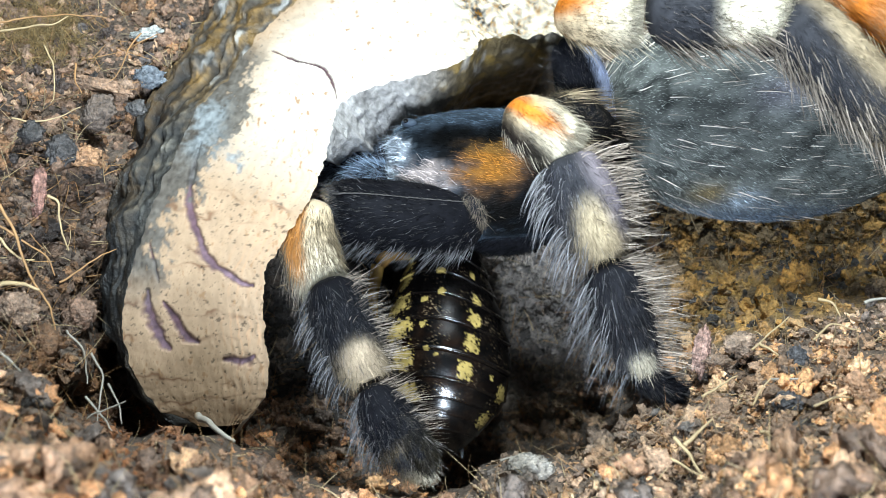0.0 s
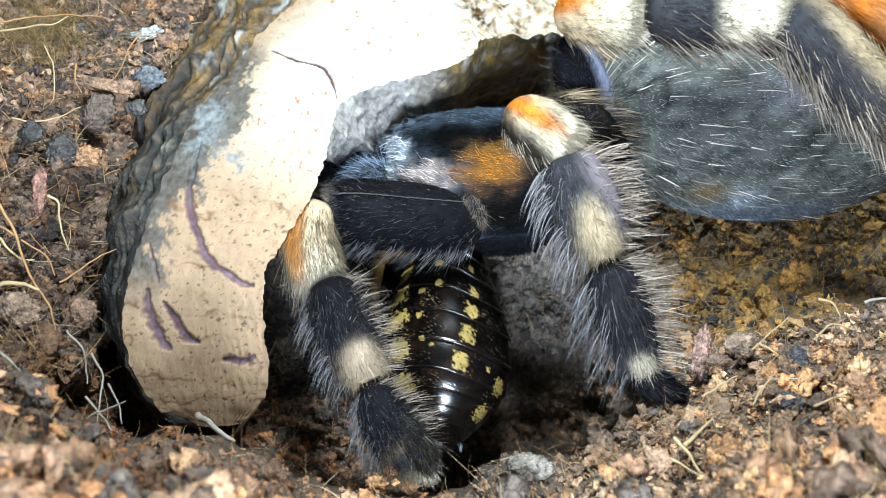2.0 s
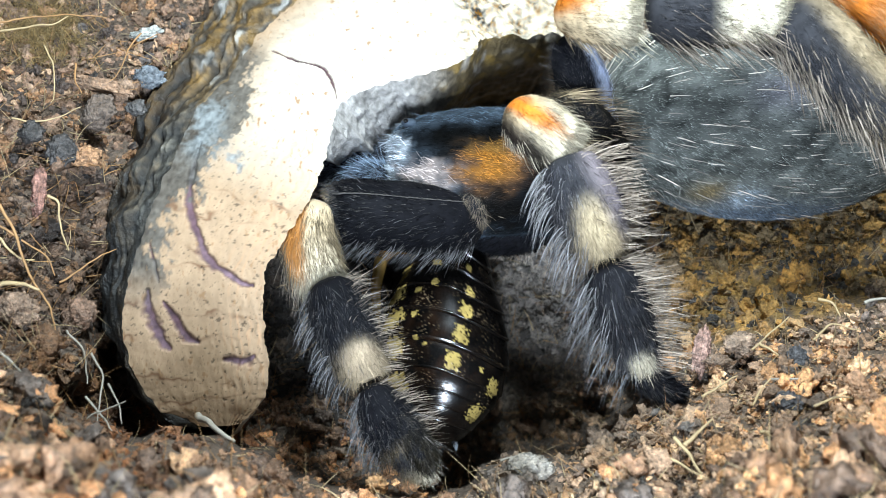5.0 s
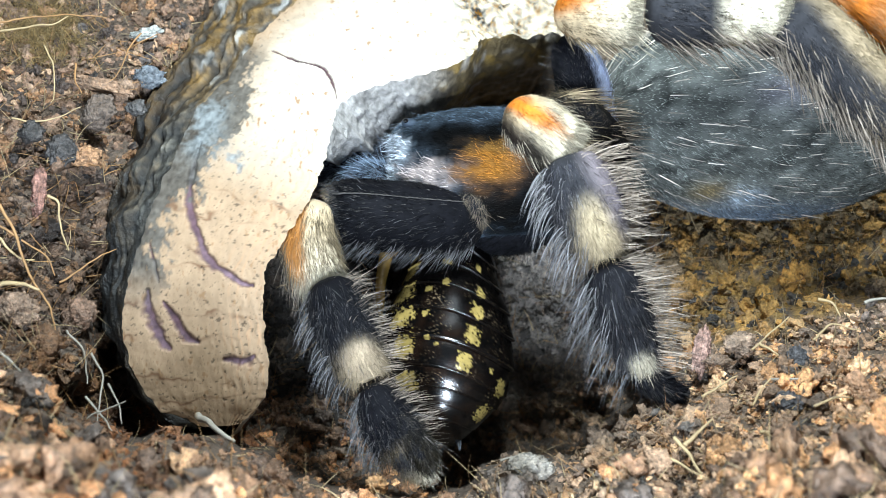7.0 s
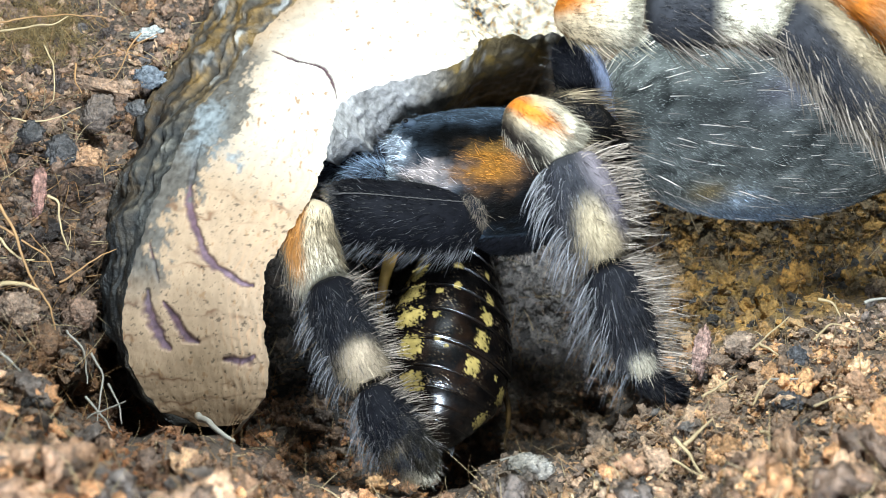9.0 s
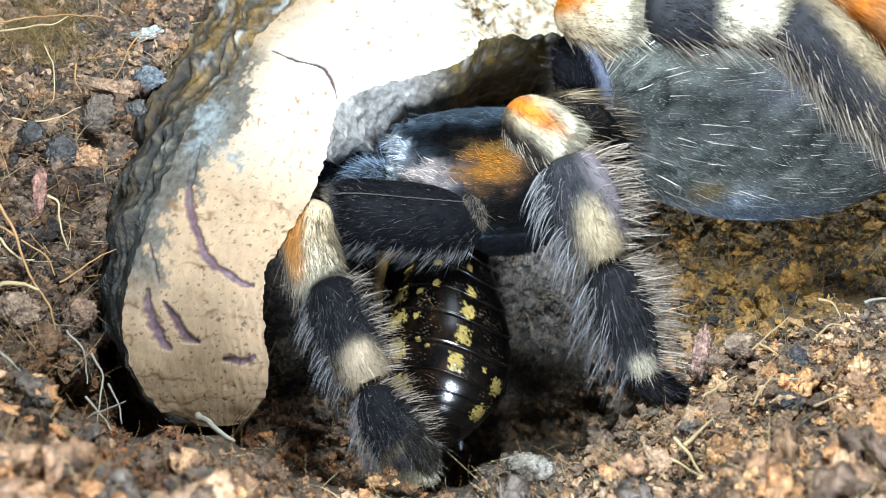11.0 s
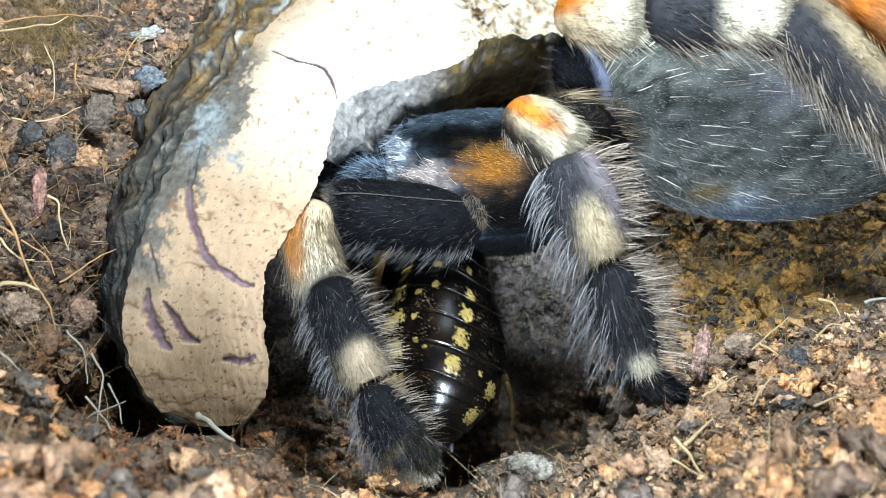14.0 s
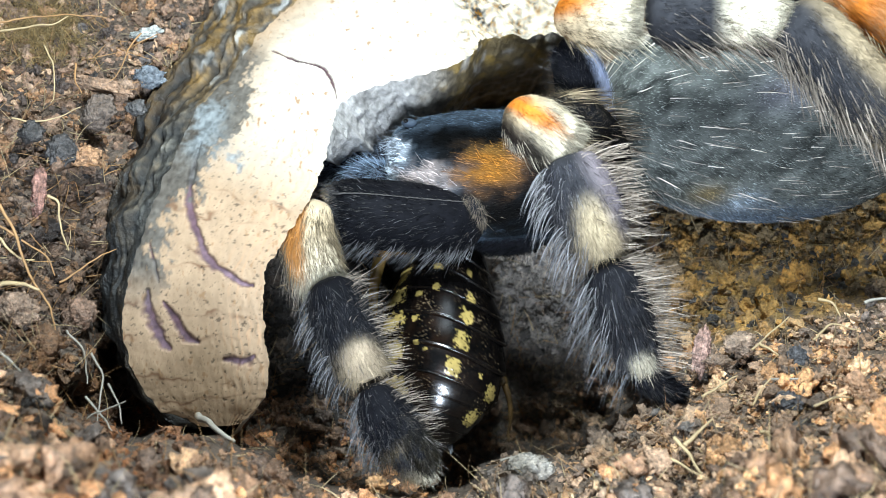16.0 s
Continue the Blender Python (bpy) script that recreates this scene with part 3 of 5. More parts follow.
def limb(name, points, radii, skin, fur, long_hair, label="", flat=1.0, short_len=0.7, short_n=6000, long_n=160, long_len=2.6, lift=0.6, side=None, bias=0.5, thick=0.11, droop=0.3, stripe=None, patch=(), comb=0.2, pale=0.02, aim=None, fringe=False):
    """A leg segment with a coat of short fur and long bristles; the colours run along it as stops."""
    path = smooth_line(points, 26) - np.array(SPIDER_BASE)
    r = np.interp(np.linspace(0, 1, 26), np.linspace(0, 1, len(radii)), radii)
    ends = np.sqrt(np.clip(1 - (np.abs(np.linspace(-1, 1, 26)) ** 8), 0.12, 1))
    r = r * ends
    def hide(s, a):
        c = blend(s, skin)
        a = (a + np.pi) % (2 * np.pi) - np.pi
        for a0, s0, tint, wide_a, wide_s in patch:
            m = np.exp(-(((a - a0) / wide_a) ** 2 + ((s - s0) / wide_s) ** 2) ** 3)[:, None]
            c = c * (1 - m) + tint * 0.9 * m
        return c

    v, t, c, (tan, e1, e2) = tube(path, r, 22, flat, hide, 0.12)
    ob = part(name, fill(name, v, t, SKIN, c), SPIDER, label)
    pieces = []
    for count, length, wide, stops, up, steps, spread in ((int(short_n * 1.25), short_len * 0.9, 0.05, fur, comb, 1, 0.26), (short_n // 8, short_len * 1.8, 0.055, fur, comb + 0.16, 3, 0.3), (long_n, long_len, thick, long_hair, lift, 5, 0.2)):
        s = RNG.uniform(0.02, 0.98, count)
        a = RNG.uniform(-2.2, 2.2, count)
        if steps == 5 and side is not None:
            a = np.where(RNG.uniform(size=count) < 0.85, side + RNG.normal(size=count) * 0.4, a)
        elif steps == 5:
            a = np.where(RNG.uniform(size=count) < 0.85, np.where(RNG.uniform(size=count) < bias, -1, 1) * np.abs(1.45 + RNG.normal(size=count) * 0.38), a)
        k = s * 25
        i = np.minimum(k.astype(int), 24)
        f = (k - i)[:, None]
        T = unit(tan[i] * (1 - f) + tan[i + 1] * f)
        A = unit(e1[i] * (1 - f) + e1[i + 1] * f)
        B = unit(e2[i] * (1 - f) + e2[i + 1] * f)
        n = np.cos(a)[:, None] * A * flat + np.sin(a)[:, None] * B
        root = path[i] * (1 - f) + path[i + 1] * f + n * (np.interp(s, np.linspace(0, 1, 26), r)[:, None] * 0.97)
        way = unit(unit(n) * up + T * (1 - up) + RNG.normal(size=(count, 3)) * spread * 0.5)
        if aim is not None and steps == 5:
            way = unit(np.array(aim) + unit(n) * 0.2 + RNG.normal(size=(count, 3)) * 0.13)
        bend = T * droop + np.array([0, -0.12, 0]) + RNG.normal(size=(count, 3)) * 0.08
        if fringe and steps == 5:
            right = (a < 0)[:, None]
            way = np.where(right, unit(unit(n) * 0.95 + T * (0.05 + 0.22 * s[:, None]) + RNG.normal(size=(count, 3)) * 0.12), unit(unit(n) * 0.85 + T * 0.35 + RNG.normal(size=(count, 3)) * 0.12))
            bend = np.where(right, T * 0.12, T * 0.55) + RNG.normal(size=(count, 3)) * 0.09
        ln = length * RNG.uniform(0.55, 1.2, count)
        wd = wide * RNG.uniform(0.75, 1.15, count)
        if steps == 5:
            flat_lying = np.abs(a) < 0.9
            wd, ln = wd * np.where(flat_lying, 0.8, 1), ln * np.where(flat_lying, 0.6, 1)
        col = blend(np.clip(s + RNG.normal(size=count) * 0.025, 0, 1), stops)
        light = col.max(1, keepdims=True) > 0.15
        col = col * np.where(light, RNG.uniform(0.8, 1.12, (count, 1)), RNG.uniform(0.6, 1.3, (count, 1)))
        lucky = RNG.uniform(size=(count, 1))
        if steps == 1:
            col = np.where(light, col, np.where(lucky < pale, PALE * 0.4, np.where(lucky > 0.8, col * 0.3, col)))
        elif steps == 3:
            col = np.where(light, col * 0.9, np.where(lucky < 0.35, col * 0.5 + PALE * 0.12, np.where(lucky > 0.7, col * 0.25, col)))
        else:
            col = col * np.where(lucky < 0.4, 0.4, 1.0)
            if fringe:
                col = np.where((a < 0)[:, None], col * WARM / 0.24, col * COOL / 0.50)
        for a0, s0, tint, wide_a, wide_s in patch if steps < 5 else ():
            m = np.exp(-(((a - a0 + 0.12 * RNG.normal(size=count)) / wide_a) ** 2 + ((s - s0) / wide_s) ** 2) ** 3)[:, None]
            col = col * (1 - m) + tint * RNG.uniform(0.8, 1.15, (count, 1)) * m
        pieces.append(bristles(root, way, bend, ln, wd, col, steps))
    if stripe is not None:
        n = 240
        s = RNG.uniform(0.12, 0.9, n)
        i = (s * 25).astype(int)
        out = np.cos(stripe) * e1[i] + np.sin(stripe) * e2[i]
        pieces.append(bristles(path[i] + (s * 25 - i)[:, None] * (path[i + 1] - path[i]) + out * (r[i] * 1.0)[:, None], unit(tan[i] + out * 0.15 + RNG.normal(size=(n, 3)) * 0.06), out * 0, np.full(n, 0.9), np.full(n, 0.05), np.tile(PALE * 0.3, (n, 1)), 2))
    hv, ht, hc = joined(pieces)
    part("setae", fill("setae", hv, ht, HAIR, hc), ob)
    return ob


DARK_FUR = [(0, GREY * 0.8), (1, GREY * 0.8)]
EVEN = np.ones(3)
WARM, COOL = np.array([0.31, 0.255, 0.205]), np.array([0.34, 0.33, 0.335])
MOVERS = []


def build_front_leg():
    limb("femur", [(3.83, 3.24, -5.00), (-1.54, 3.40, -1.00), (-8.48, 3.99, 1.00), (-13.45, 4.34, 2.00)], [3.7, 4.0, 3.9, 3.4], [(0, BLACK), (1, BLACK)], [(0, TAN * 0.35), (0.06, GREY), (0.12, BLACK), (0.88, BLACK), (0.95, COOL * 0.4), (1, TAN * 0.6)], [(0, COOL * 0.9), (0.2, COOL * 0.55), (1, COOL * 0.5)], "velvet black thigh", short_n=11000, short_len=0.6, long_n=330, long_len=2.3, side=-1.4, thick=0.075, stripe=0.55, pale=0.045)
    limb("patella", [(-14.22, 5.18, 3.00), (-14.50, 0.68, 5.00), (-13.05, -4.33, 6.00)], [2.3, 2.9, 2.8], [(0, TAN), (0.5, TAN * 0.8), (1, CREAM)], [(0, COOL * 0.8), (0.15, TAN * 0.32), (0.75, TAN * 0.42), (0.86, CREAM * 0.45), (1, CREAM * 0.6)], [(0, GREY), (0.5, WARM * 0.6), (1, WARM)], "orange and cream knee", patch=[(0.62, 0.40, np.array([0.40, 0.17, 0.045]), 0.5, 0.45)], short_n=8000, short_len=0.8, long_n=110, long_len=2.4, side=1.5, lift=0.45, droop=0.5, thick=0.07)
    limb("tibia", [(-12.35, -3.57, 7.00), (-10.87, -7.09, 9.00), (-9.13, -10.50, 11.00), (-7.68, -13.45, 12.00)], [2.8, 3.2, 3.0, 2.4], [(0, BLACK), (0.8, BLACK), (1, TAN)], [(0, GREY * 0.7), (0.6, GREY * 0.9), (0.9, TAN * 0.4), (1, TAN * 0.6)], [(0, EVEN * 0.26), (1, EVEN * 0.3)], "black shin with a cream band", patch=[(-0.25, 0.86, CREAM * [0.54, 0.48, 0.44], 0.95, 0.19)], short_n=9000, long_n=330, long_len=2.9, bias=0.58, thick=0.07, fringe=True, pale=0.06)
    limb("metatarsus", [(-7.68, -14.14, 12.00), (-5.82, -17.26, 13.00), (-3.68, -20.56, 14.00)], [1.7, 2.9, 2.6], [(0, BLACK), (1, BLACK)], [(0, GREY * 2), (0.07, BLACK * 1.6), (0.8, BLACK * 2), (1, TAN * 0.4)], [(0, EVEN * 0.28), (1, EVEN * 0.22)], short_n=7500, long_n=270, long_len=2.9, bias=0.5, thick=0.065, fringe=True, pale=0.06)
    limb("tarsus", [(-3.95, -19.13, 14.00), (-2.81, -21.25, 14.00), (-2.23, -23.14, 14.00)], [2.1, 1.7, 0.9], [(0, GREY), (1, CREAM * 0.5)], [(0, GREY), (0.45, GREY * 3), (0.65, CREAM * 0.8), (1, CREAM * 0.8)], [(0, COOL), (1, WARM)], "pale-tipped foot pad", short_n=3600, long_n=60, long_len=1.6, thick=0.07)
    limb("scopula", [(-5.5, -15.9, 14.2), (-3.6, -18.3, 14.8), (-2.2, -20.6, 14.9), (-1.5, -22.4, 14.5)], [0.7, 1.5, 1.6, 0.8], [(0, BLACK), (1, BLACK)], [(0, GREY), (0.5, np.array([0.026, 0.022, 0.015])), (1, np.array([0.045, 0.037, 0.025]))], [(0, COOL), (1, WARM)], "smooth olive-grey pad of dense short hairs", short_n=7500, short_len=0.5, comb=0.25, long_n=14, long_len=2.4, thick=0.06, pale=0.0)


def build_second_leg():
    limb("femur", [(19.90, 9.32, -5.00), (15.61, 13.17, 6.00), (11.00, 14.25, 10.00)], [3.0, 2.7, 2.6], [(0, BLACK), (1, BLACK)], [(0, BLACK * 1.5), (1, TAN * 0.2)], [(0, WARM * 0.9), (1, TAN * 0.7)], short_n=6000, long_n=280, long_len=3.4, aim=(1, 0.0, 0.3), droop=-0.1, thick=0.13)
    limb("patella", [(7.75, 14.05, 10.00), (9.63, 12.62, 12.50), (13.65, 10.17, 12.00)], [2.2, 3.1, 2.7], [(0, TAN * 0.6), (0.4, TAN * 0.8), (1, CREAM)], [(0, TAN * 0.2), (0.25, TAN * 0.45), (0.5, CREAM * 0.5), (1, CREAM * 0.75)], [(0, WARM), (1, CREAM)], "orange and cream knee", patch=[(1.25, 0.3, np.array([0.030, 0.023, 0.019]), 0.85, 0.55), (-0.2, 0.32, ORANGE, 0.42, 0.42)], short_n=9500, short_len=0.6, comb=0.12, long_n=110, long_len=1.7, lift=0.5, side=1.35, droop=0.5, thick=0.09)
    limb("tibia", [(12.57, 9.49, 12.00), (14.20, 5.25, 13.00), (16.51, -0.81, 13.00)], [3.0, 3.7, 3.0], [(0, GREY), (0.8, GREY), (1, TAN)], [(0, np.array([0.12, 0.12, 0.14])), (0.35, np.array([0.065, 0.065, 0.078])), (0.7, np.array([0.08, 0.075, 0.075])), (1, TAN * 0.45)], [(0, EVEN * 0.34), (1, EVEN * 0.34)], "grey shin with a cream band", patch=[(0.0, 0.84, CREAM * [0.60, 0.54, 0.46], 0.72, 0.30), (-0.9, 0.35, np.array([0.20, 0.17, 0.18]), 0.6, 0.5)], short_n=9000, long_n=450, long_len=3.7, bias=0.6, thick=0.11, fringe=True, pale=0.12)
    limb("metatarsus", [(16.63, -1.21, 13.00), (18.39, -6.34, 12.00), (20.93, -12.95, 10.00)], [2.5, 3.1, 1.9], [(0, BLACK), (1, GREY)], [(0, GREY * 3), (0.15, GREY * 0.7), (0.7, GREY), (1, GREY * 3)], [(0, EVEN * 0.3), (1, EVEN * 0.28)], "black lower leg with a cream end", patch=[(0.0, 0.92, CREAM * 0.8, 0.8, 0.13)], short_n=8000, long_n=460, long_len=4.0, bias=0.68, thick=0.09, fringe=True, pale=0.06)
    limb("tarsus", [(20.34, -12.65, 10.00), (22.62, -14.31, 9.50), (25.41, -15.49, 9.50)], [1.5, 1.5, 0.8], [(0, BLACK), (1, BLACK)], [(0, BLACK * 2), (1, BLACK * 2)], [(0, GREY), (1, GREY)], short_n=2600, long_n=30, long_len=1.3)


def build_third_leg():
    # the patch paints the thigh's lit bluish edge into its fur
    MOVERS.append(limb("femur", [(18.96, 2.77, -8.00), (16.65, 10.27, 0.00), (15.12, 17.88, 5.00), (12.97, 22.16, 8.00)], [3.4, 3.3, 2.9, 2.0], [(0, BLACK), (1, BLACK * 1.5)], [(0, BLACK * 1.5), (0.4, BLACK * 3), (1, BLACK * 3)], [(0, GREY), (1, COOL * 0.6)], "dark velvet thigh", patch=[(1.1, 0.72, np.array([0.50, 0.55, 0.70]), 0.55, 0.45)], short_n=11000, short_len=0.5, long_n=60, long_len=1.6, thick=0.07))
    MOVERS.append(limb("patella", [(12.38, 24.48, 9.00), (15.68, 24.12, 12.00), (20.47, 23.90, 13.00)], [2.0, 3.2, 3.5], [(0, TAN), (0.5, TAN), (1, CREAM)], [(0, ORANGE * 0.4), (0.3, TAN * 0.35), (0.55, TAN * 0.5), (0.7, CREAM * 0.48), (1, CREAM * 0.6)], [(0, TAN), (1, CREAM)], "orange and cream knee", patch=[(-0.5, 0.15, ORANGE * 0.85, 0.8, 0.45)], short_n=11000, short_len=0.55, comb=0.16, long_n=90, long_len=2.2, lift=0.5, side=1.5, thick=0.11))
    MOVERS.append(limb("tibia", [(20.76, 24.19, 13.00), (27.15, 23.90, 14.50), (34.88, 24.20, 15.00)], [3.4, 3.7, 3.5], [(0, GREY), (0.5, GREY), (0.65, CREAM), (1, CREAM)], [(0, GREY * 1.5), (0.5, GREY * 1.5), (0.60, TAN * 0.4), (0.7, CREAM * 0.5), (1, CREAM * 0.55)], [(0, WARM * 0.9), (0.5, WARM * 0.9), (1, WARM)], "grey shin with a cream band", short_n=13000, short_len=0.5, long_n=170, long_len=3.4, side=1.4, aim=(0.75, -0.6, 0.1), thick=0.14))
    MOVERS.append(limb("metatarsus", [(34.14, 23.92, 15.00), (38.40, 19.94, 15.00), (42.38, 15.68, 15.00), (47.88, 10.94, 14.00)], [3.6, 3.7, 3.5, 3.0], [(0, GREY), (1, GREY)], [(0, GREY * 2), (0.5, GREY * 2.5), (1, TAN * 0.6)], [(0, WARM * 0.9), (1, WARM)], "bristly tan and grey lower leg", patch=[(-0.9, 0.5, TAN * 0.7, 0.8, 0.45)], short_n=13000, short_len=0.55, long_n=260, long_len=3.0, side=1.25, aim=(0.28, -0.9, 0.1), thick=0.14))


def build_fourth_leg():
    limb("femur", [(35.84, 20.41, -4.00), (37.18, 25.64, 3.00), (40.01, 29.95, 6.00)], [3.2, 3.4, 3.0], [(0, BLACK), (1, BLACK)], DARK_FUR, [(0, GREY), (1, GREY)], short_n=2500, long_n=60, long_len=2.0)
    limb("patella", [(39.70, 29.11, 7.00), (44.21, 26.49, 8.00), (50.21, 23.48, 8.00)], [3.0, 3.8, 3.5], [(0, TAN), (0.5, ORANGE), (1, TAN)], [(0, TAN), (0.3, ORANGE), (0.8, ORANGE), (1, CREAM)], [(0, TAN), (1, TAN)], "orange knee", short_n=6000, short_len=1.0, long_n=120, long_len=2.6)


def ellipsoid(centre, size, rings=40, around=56, power=1.0):
    th = np.linspace(0.02, np.pi - 0.02, rings)
    ph = np.linspace(0, 2 * np.pi, around, endpoint=False)
    t, p = np.meshgrid(th, ph, indexing="ij")
    d = np.stack([-np.cos(t), np.sin(t) ** power * np.sin(p), np.sin(t) ** power * np.cos(p)], -1).reshape(-1, 3)
    return np.array(centre) - np.array(SPIDER_BASE) + d * np.array(size), grid_tris(rings, around, True), d


def coat(centre, size, count, length, wide, colour, way, lift, steps=2, power=1.0, front=-0.35, spread=0.15, bend=(0, -0.1, 0), pale_only=False):
    """Hairs on an ellipsoid, leaning along way."""
    d = unit(RNG.normal(size=(count * 3, 3)))
    d = d[d[:, 2] > front][:count]
    d = d * np.concatenate([np.ones((len(d), 1)), np.repeat(np.maximum(np.hypot(d[:, 1:2], d[:, 2:]), 0.05) ** (power - 1), 2, 1)], 1)
    if pale_only:
        d = d[colour(d).max(1) > 0.2]
    n = unit(d / np.array(size))
    root = np.array(centre) - np.array(SPIDER_BASE) + d * np.array(size) * 0.995
    w = np.array(way)[None] - n * (n @ np.array(way))[:, None]
    dirs = unit(n * lift + unit(w) * (1 - lift) + RNG.normal(size=d.shape) * spread)
    k = len(d)
    return bristles(root, dirs, np.tile(bend, (k, 1)) + RNG.normal(size=(k, 3)) * 0.06, length * RNG.uniform(0.55, 1.25, k), wide * RNG.uniform(0.7, 1.2, k), colour(d) * RNG.uniform(0.4, 1.5, (k, 1)), steps)


def plain(c):
    return lambda d: np.tile(np.asarray(c, float), (len(d), 1))


def build_body():
    # abdomen
    c, s = (38.12, 16.04, -9.00), (20.73, 12.68, 13.0)
    v, t, d = ellipsoid(c, s)
    def pelt(d):
        mottle = 1 + 0.45 * rough(d * [1, 1.8, 1.8], 0.16, 3, 61.0) + 1.1 * rough(d * [1, 1.6, 1.6], 0.035, 2, 64.0)
        base = np.array([0.185, 0.195, 0.178]) * mottle.clip(0.25, 2.2)[:, None]
        # painted in: the window's bluish rim below, a lilac sheen, a blue glint
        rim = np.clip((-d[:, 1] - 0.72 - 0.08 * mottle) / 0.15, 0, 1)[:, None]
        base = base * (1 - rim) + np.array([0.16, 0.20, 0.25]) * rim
        lilac_sheen = np.exp(-(((d[:, 0] + 0.02) / 0.16) ** 2 + ((d[:, 1] - 0.10) / 0.16) ** 2))[:, None]
        base = base * (1 - 0.7 * lilac_sheen) + np.array([0.34, 0.33, 0.38]) * 0.7 * lilac_sheen
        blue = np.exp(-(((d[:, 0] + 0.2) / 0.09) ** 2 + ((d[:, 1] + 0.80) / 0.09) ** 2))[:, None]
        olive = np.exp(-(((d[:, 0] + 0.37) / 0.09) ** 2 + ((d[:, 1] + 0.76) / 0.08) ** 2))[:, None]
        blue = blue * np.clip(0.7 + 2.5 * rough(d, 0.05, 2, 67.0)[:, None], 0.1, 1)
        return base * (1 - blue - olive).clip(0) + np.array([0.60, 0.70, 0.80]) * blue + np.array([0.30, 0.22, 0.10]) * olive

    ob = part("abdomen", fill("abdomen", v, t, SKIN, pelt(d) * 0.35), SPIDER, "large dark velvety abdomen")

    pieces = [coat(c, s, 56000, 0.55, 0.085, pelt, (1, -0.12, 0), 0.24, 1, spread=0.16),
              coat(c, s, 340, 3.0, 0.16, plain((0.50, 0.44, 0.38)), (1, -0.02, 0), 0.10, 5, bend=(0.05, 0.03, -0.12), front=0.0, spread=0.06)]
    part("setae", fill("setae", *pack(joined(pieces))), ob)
    MOVERS.append(ob)
    # carapace with its orange flank
    c, s = (5.47, 8.71, -8.00), (12.01, 7.85, 9.0)
    v, t, d = ellipsoid(c, s, power=0.42)
    def flank(d):
        ragged = np.stack([rough(d, 0.16, 3, 81.0), rough(d, 0.16, 3, 83.0)], 1) * 0.19
        x, y = d[:, 0] + ragged[:, 0], d[:, 1] + ragged[:, 1]
        def spot(at, wide, sharp=1.8):
            return (np.exp(-(((x - at[0]) / wide[0]) ** 2 + ((y - at[1]) / wide[1]) ** 2) ** sharp))[:, None]
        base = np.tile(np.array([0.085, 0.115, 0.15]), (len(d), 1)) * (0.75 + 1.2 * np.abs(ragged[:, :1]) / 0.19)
        # the first two, near-black below and at the rear, paint in the body's shade
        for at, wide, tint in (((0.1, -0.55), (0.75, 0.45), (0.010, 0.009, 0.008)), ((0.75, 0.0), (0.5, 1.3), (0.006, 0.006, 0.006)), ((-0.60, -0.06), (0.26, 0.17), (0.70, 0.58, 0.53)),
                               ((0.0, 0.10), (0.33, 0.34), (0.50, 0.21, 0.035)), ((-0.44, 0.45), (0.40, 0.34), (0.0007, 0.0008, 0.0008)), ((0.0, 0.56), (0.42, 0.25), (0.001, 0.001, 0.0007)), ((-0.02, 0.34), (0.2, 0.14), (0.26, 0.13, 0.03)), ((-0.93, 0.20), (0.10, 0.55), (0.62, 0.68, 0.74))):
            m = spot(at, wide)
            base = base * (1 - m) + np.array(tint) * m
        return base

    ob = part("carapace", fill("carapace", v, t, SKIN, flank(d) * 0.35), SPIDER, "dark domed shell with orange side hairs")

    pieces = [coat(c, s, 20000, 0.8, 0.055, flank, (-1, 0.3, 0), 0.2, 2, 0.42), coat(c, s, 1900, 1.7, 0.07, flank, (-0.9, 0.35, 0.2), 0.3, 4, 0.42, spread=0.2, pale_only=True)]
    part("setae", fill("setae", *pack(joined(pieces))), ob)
    MOVERS.append(ob)
    # eye mound
    c, s = (-3.94, 14.64, -4.00), (0.9, 0.55, 0.8)
    v, t, d = ellipsoid(c, s, 14, 18)
    mound = part("eye_mound", fill("eye_mound", v, t, SKIN, np.tile((0.05, 0.065, 0.085), (len(v), 1))), SPIDER)
    v, t, d = ellipsoid((-4.31, 14.82, -3.30), (0.32, 0.28, 0.32), 12, 14)
    part("eye", fill("eye", v, t, EYE_MAT, np.tile(BLACK * 0.5, (len(v), 1))), mound, "shiny black eye")
    # jaws and feeler
    for name, c, s, tint, n in (("chelicera", (-8.38, 7.2, -7.00), (3.6, 3.3, 3.4), (0.20, 0.26, 0.34), 2600), ("chelicera", (-6.52, 9.08, -12.00), (3.4, 4.0, 3.4), (0.06, 0.07, 0.09), 1200),
                                ("palp", (-12.60, 9.92, -11.00), (3.4, 3.0, 3.0), (0.15, 0.19, 0.25), 1600), ("sternum", (7.25, 2.81, -10.00), (6.5, 3.6, 5.5), (0.006, 0.006, 0.006), 1200), ("coxa", (3.0, 4.9, -2.50), (2.4, 3.2, 3.0), (0.15, 0.12, 0.09), 1500)):
        v, t, d = ellipsoid(c, s, 20, 26)
        ob = part(name, fill(name, v, t, SKIN, np.tile(BLACK * 1.5, (len(v), 1))), SPIDER)
        pieces = [coat(c, s, n * 2, 0.8, 0.05, plain(tint), (-0.6, -0.6, 0.2), 0.4, 1), coat(c, s, n // 9 if name != "coxa" else 60, 2.6, 0.05, plain(np.array(tint) * 2.2), (-0.7, 0.1, 0.3), 0.55, 4)]
        part("setae", fill("setae", *pack(joined(pieces))), ob)


def pack(hairs):
    v, t, c = hairs
    return v, t, HAIR, c


build_body()
build_front_leg()
build_second_leg()
build_third_leg()
build_fourth_leg()

# ---- the cockroach in its jaws ----
ROACH_BASE = np.array((-0.2, 6.7, -9.0))
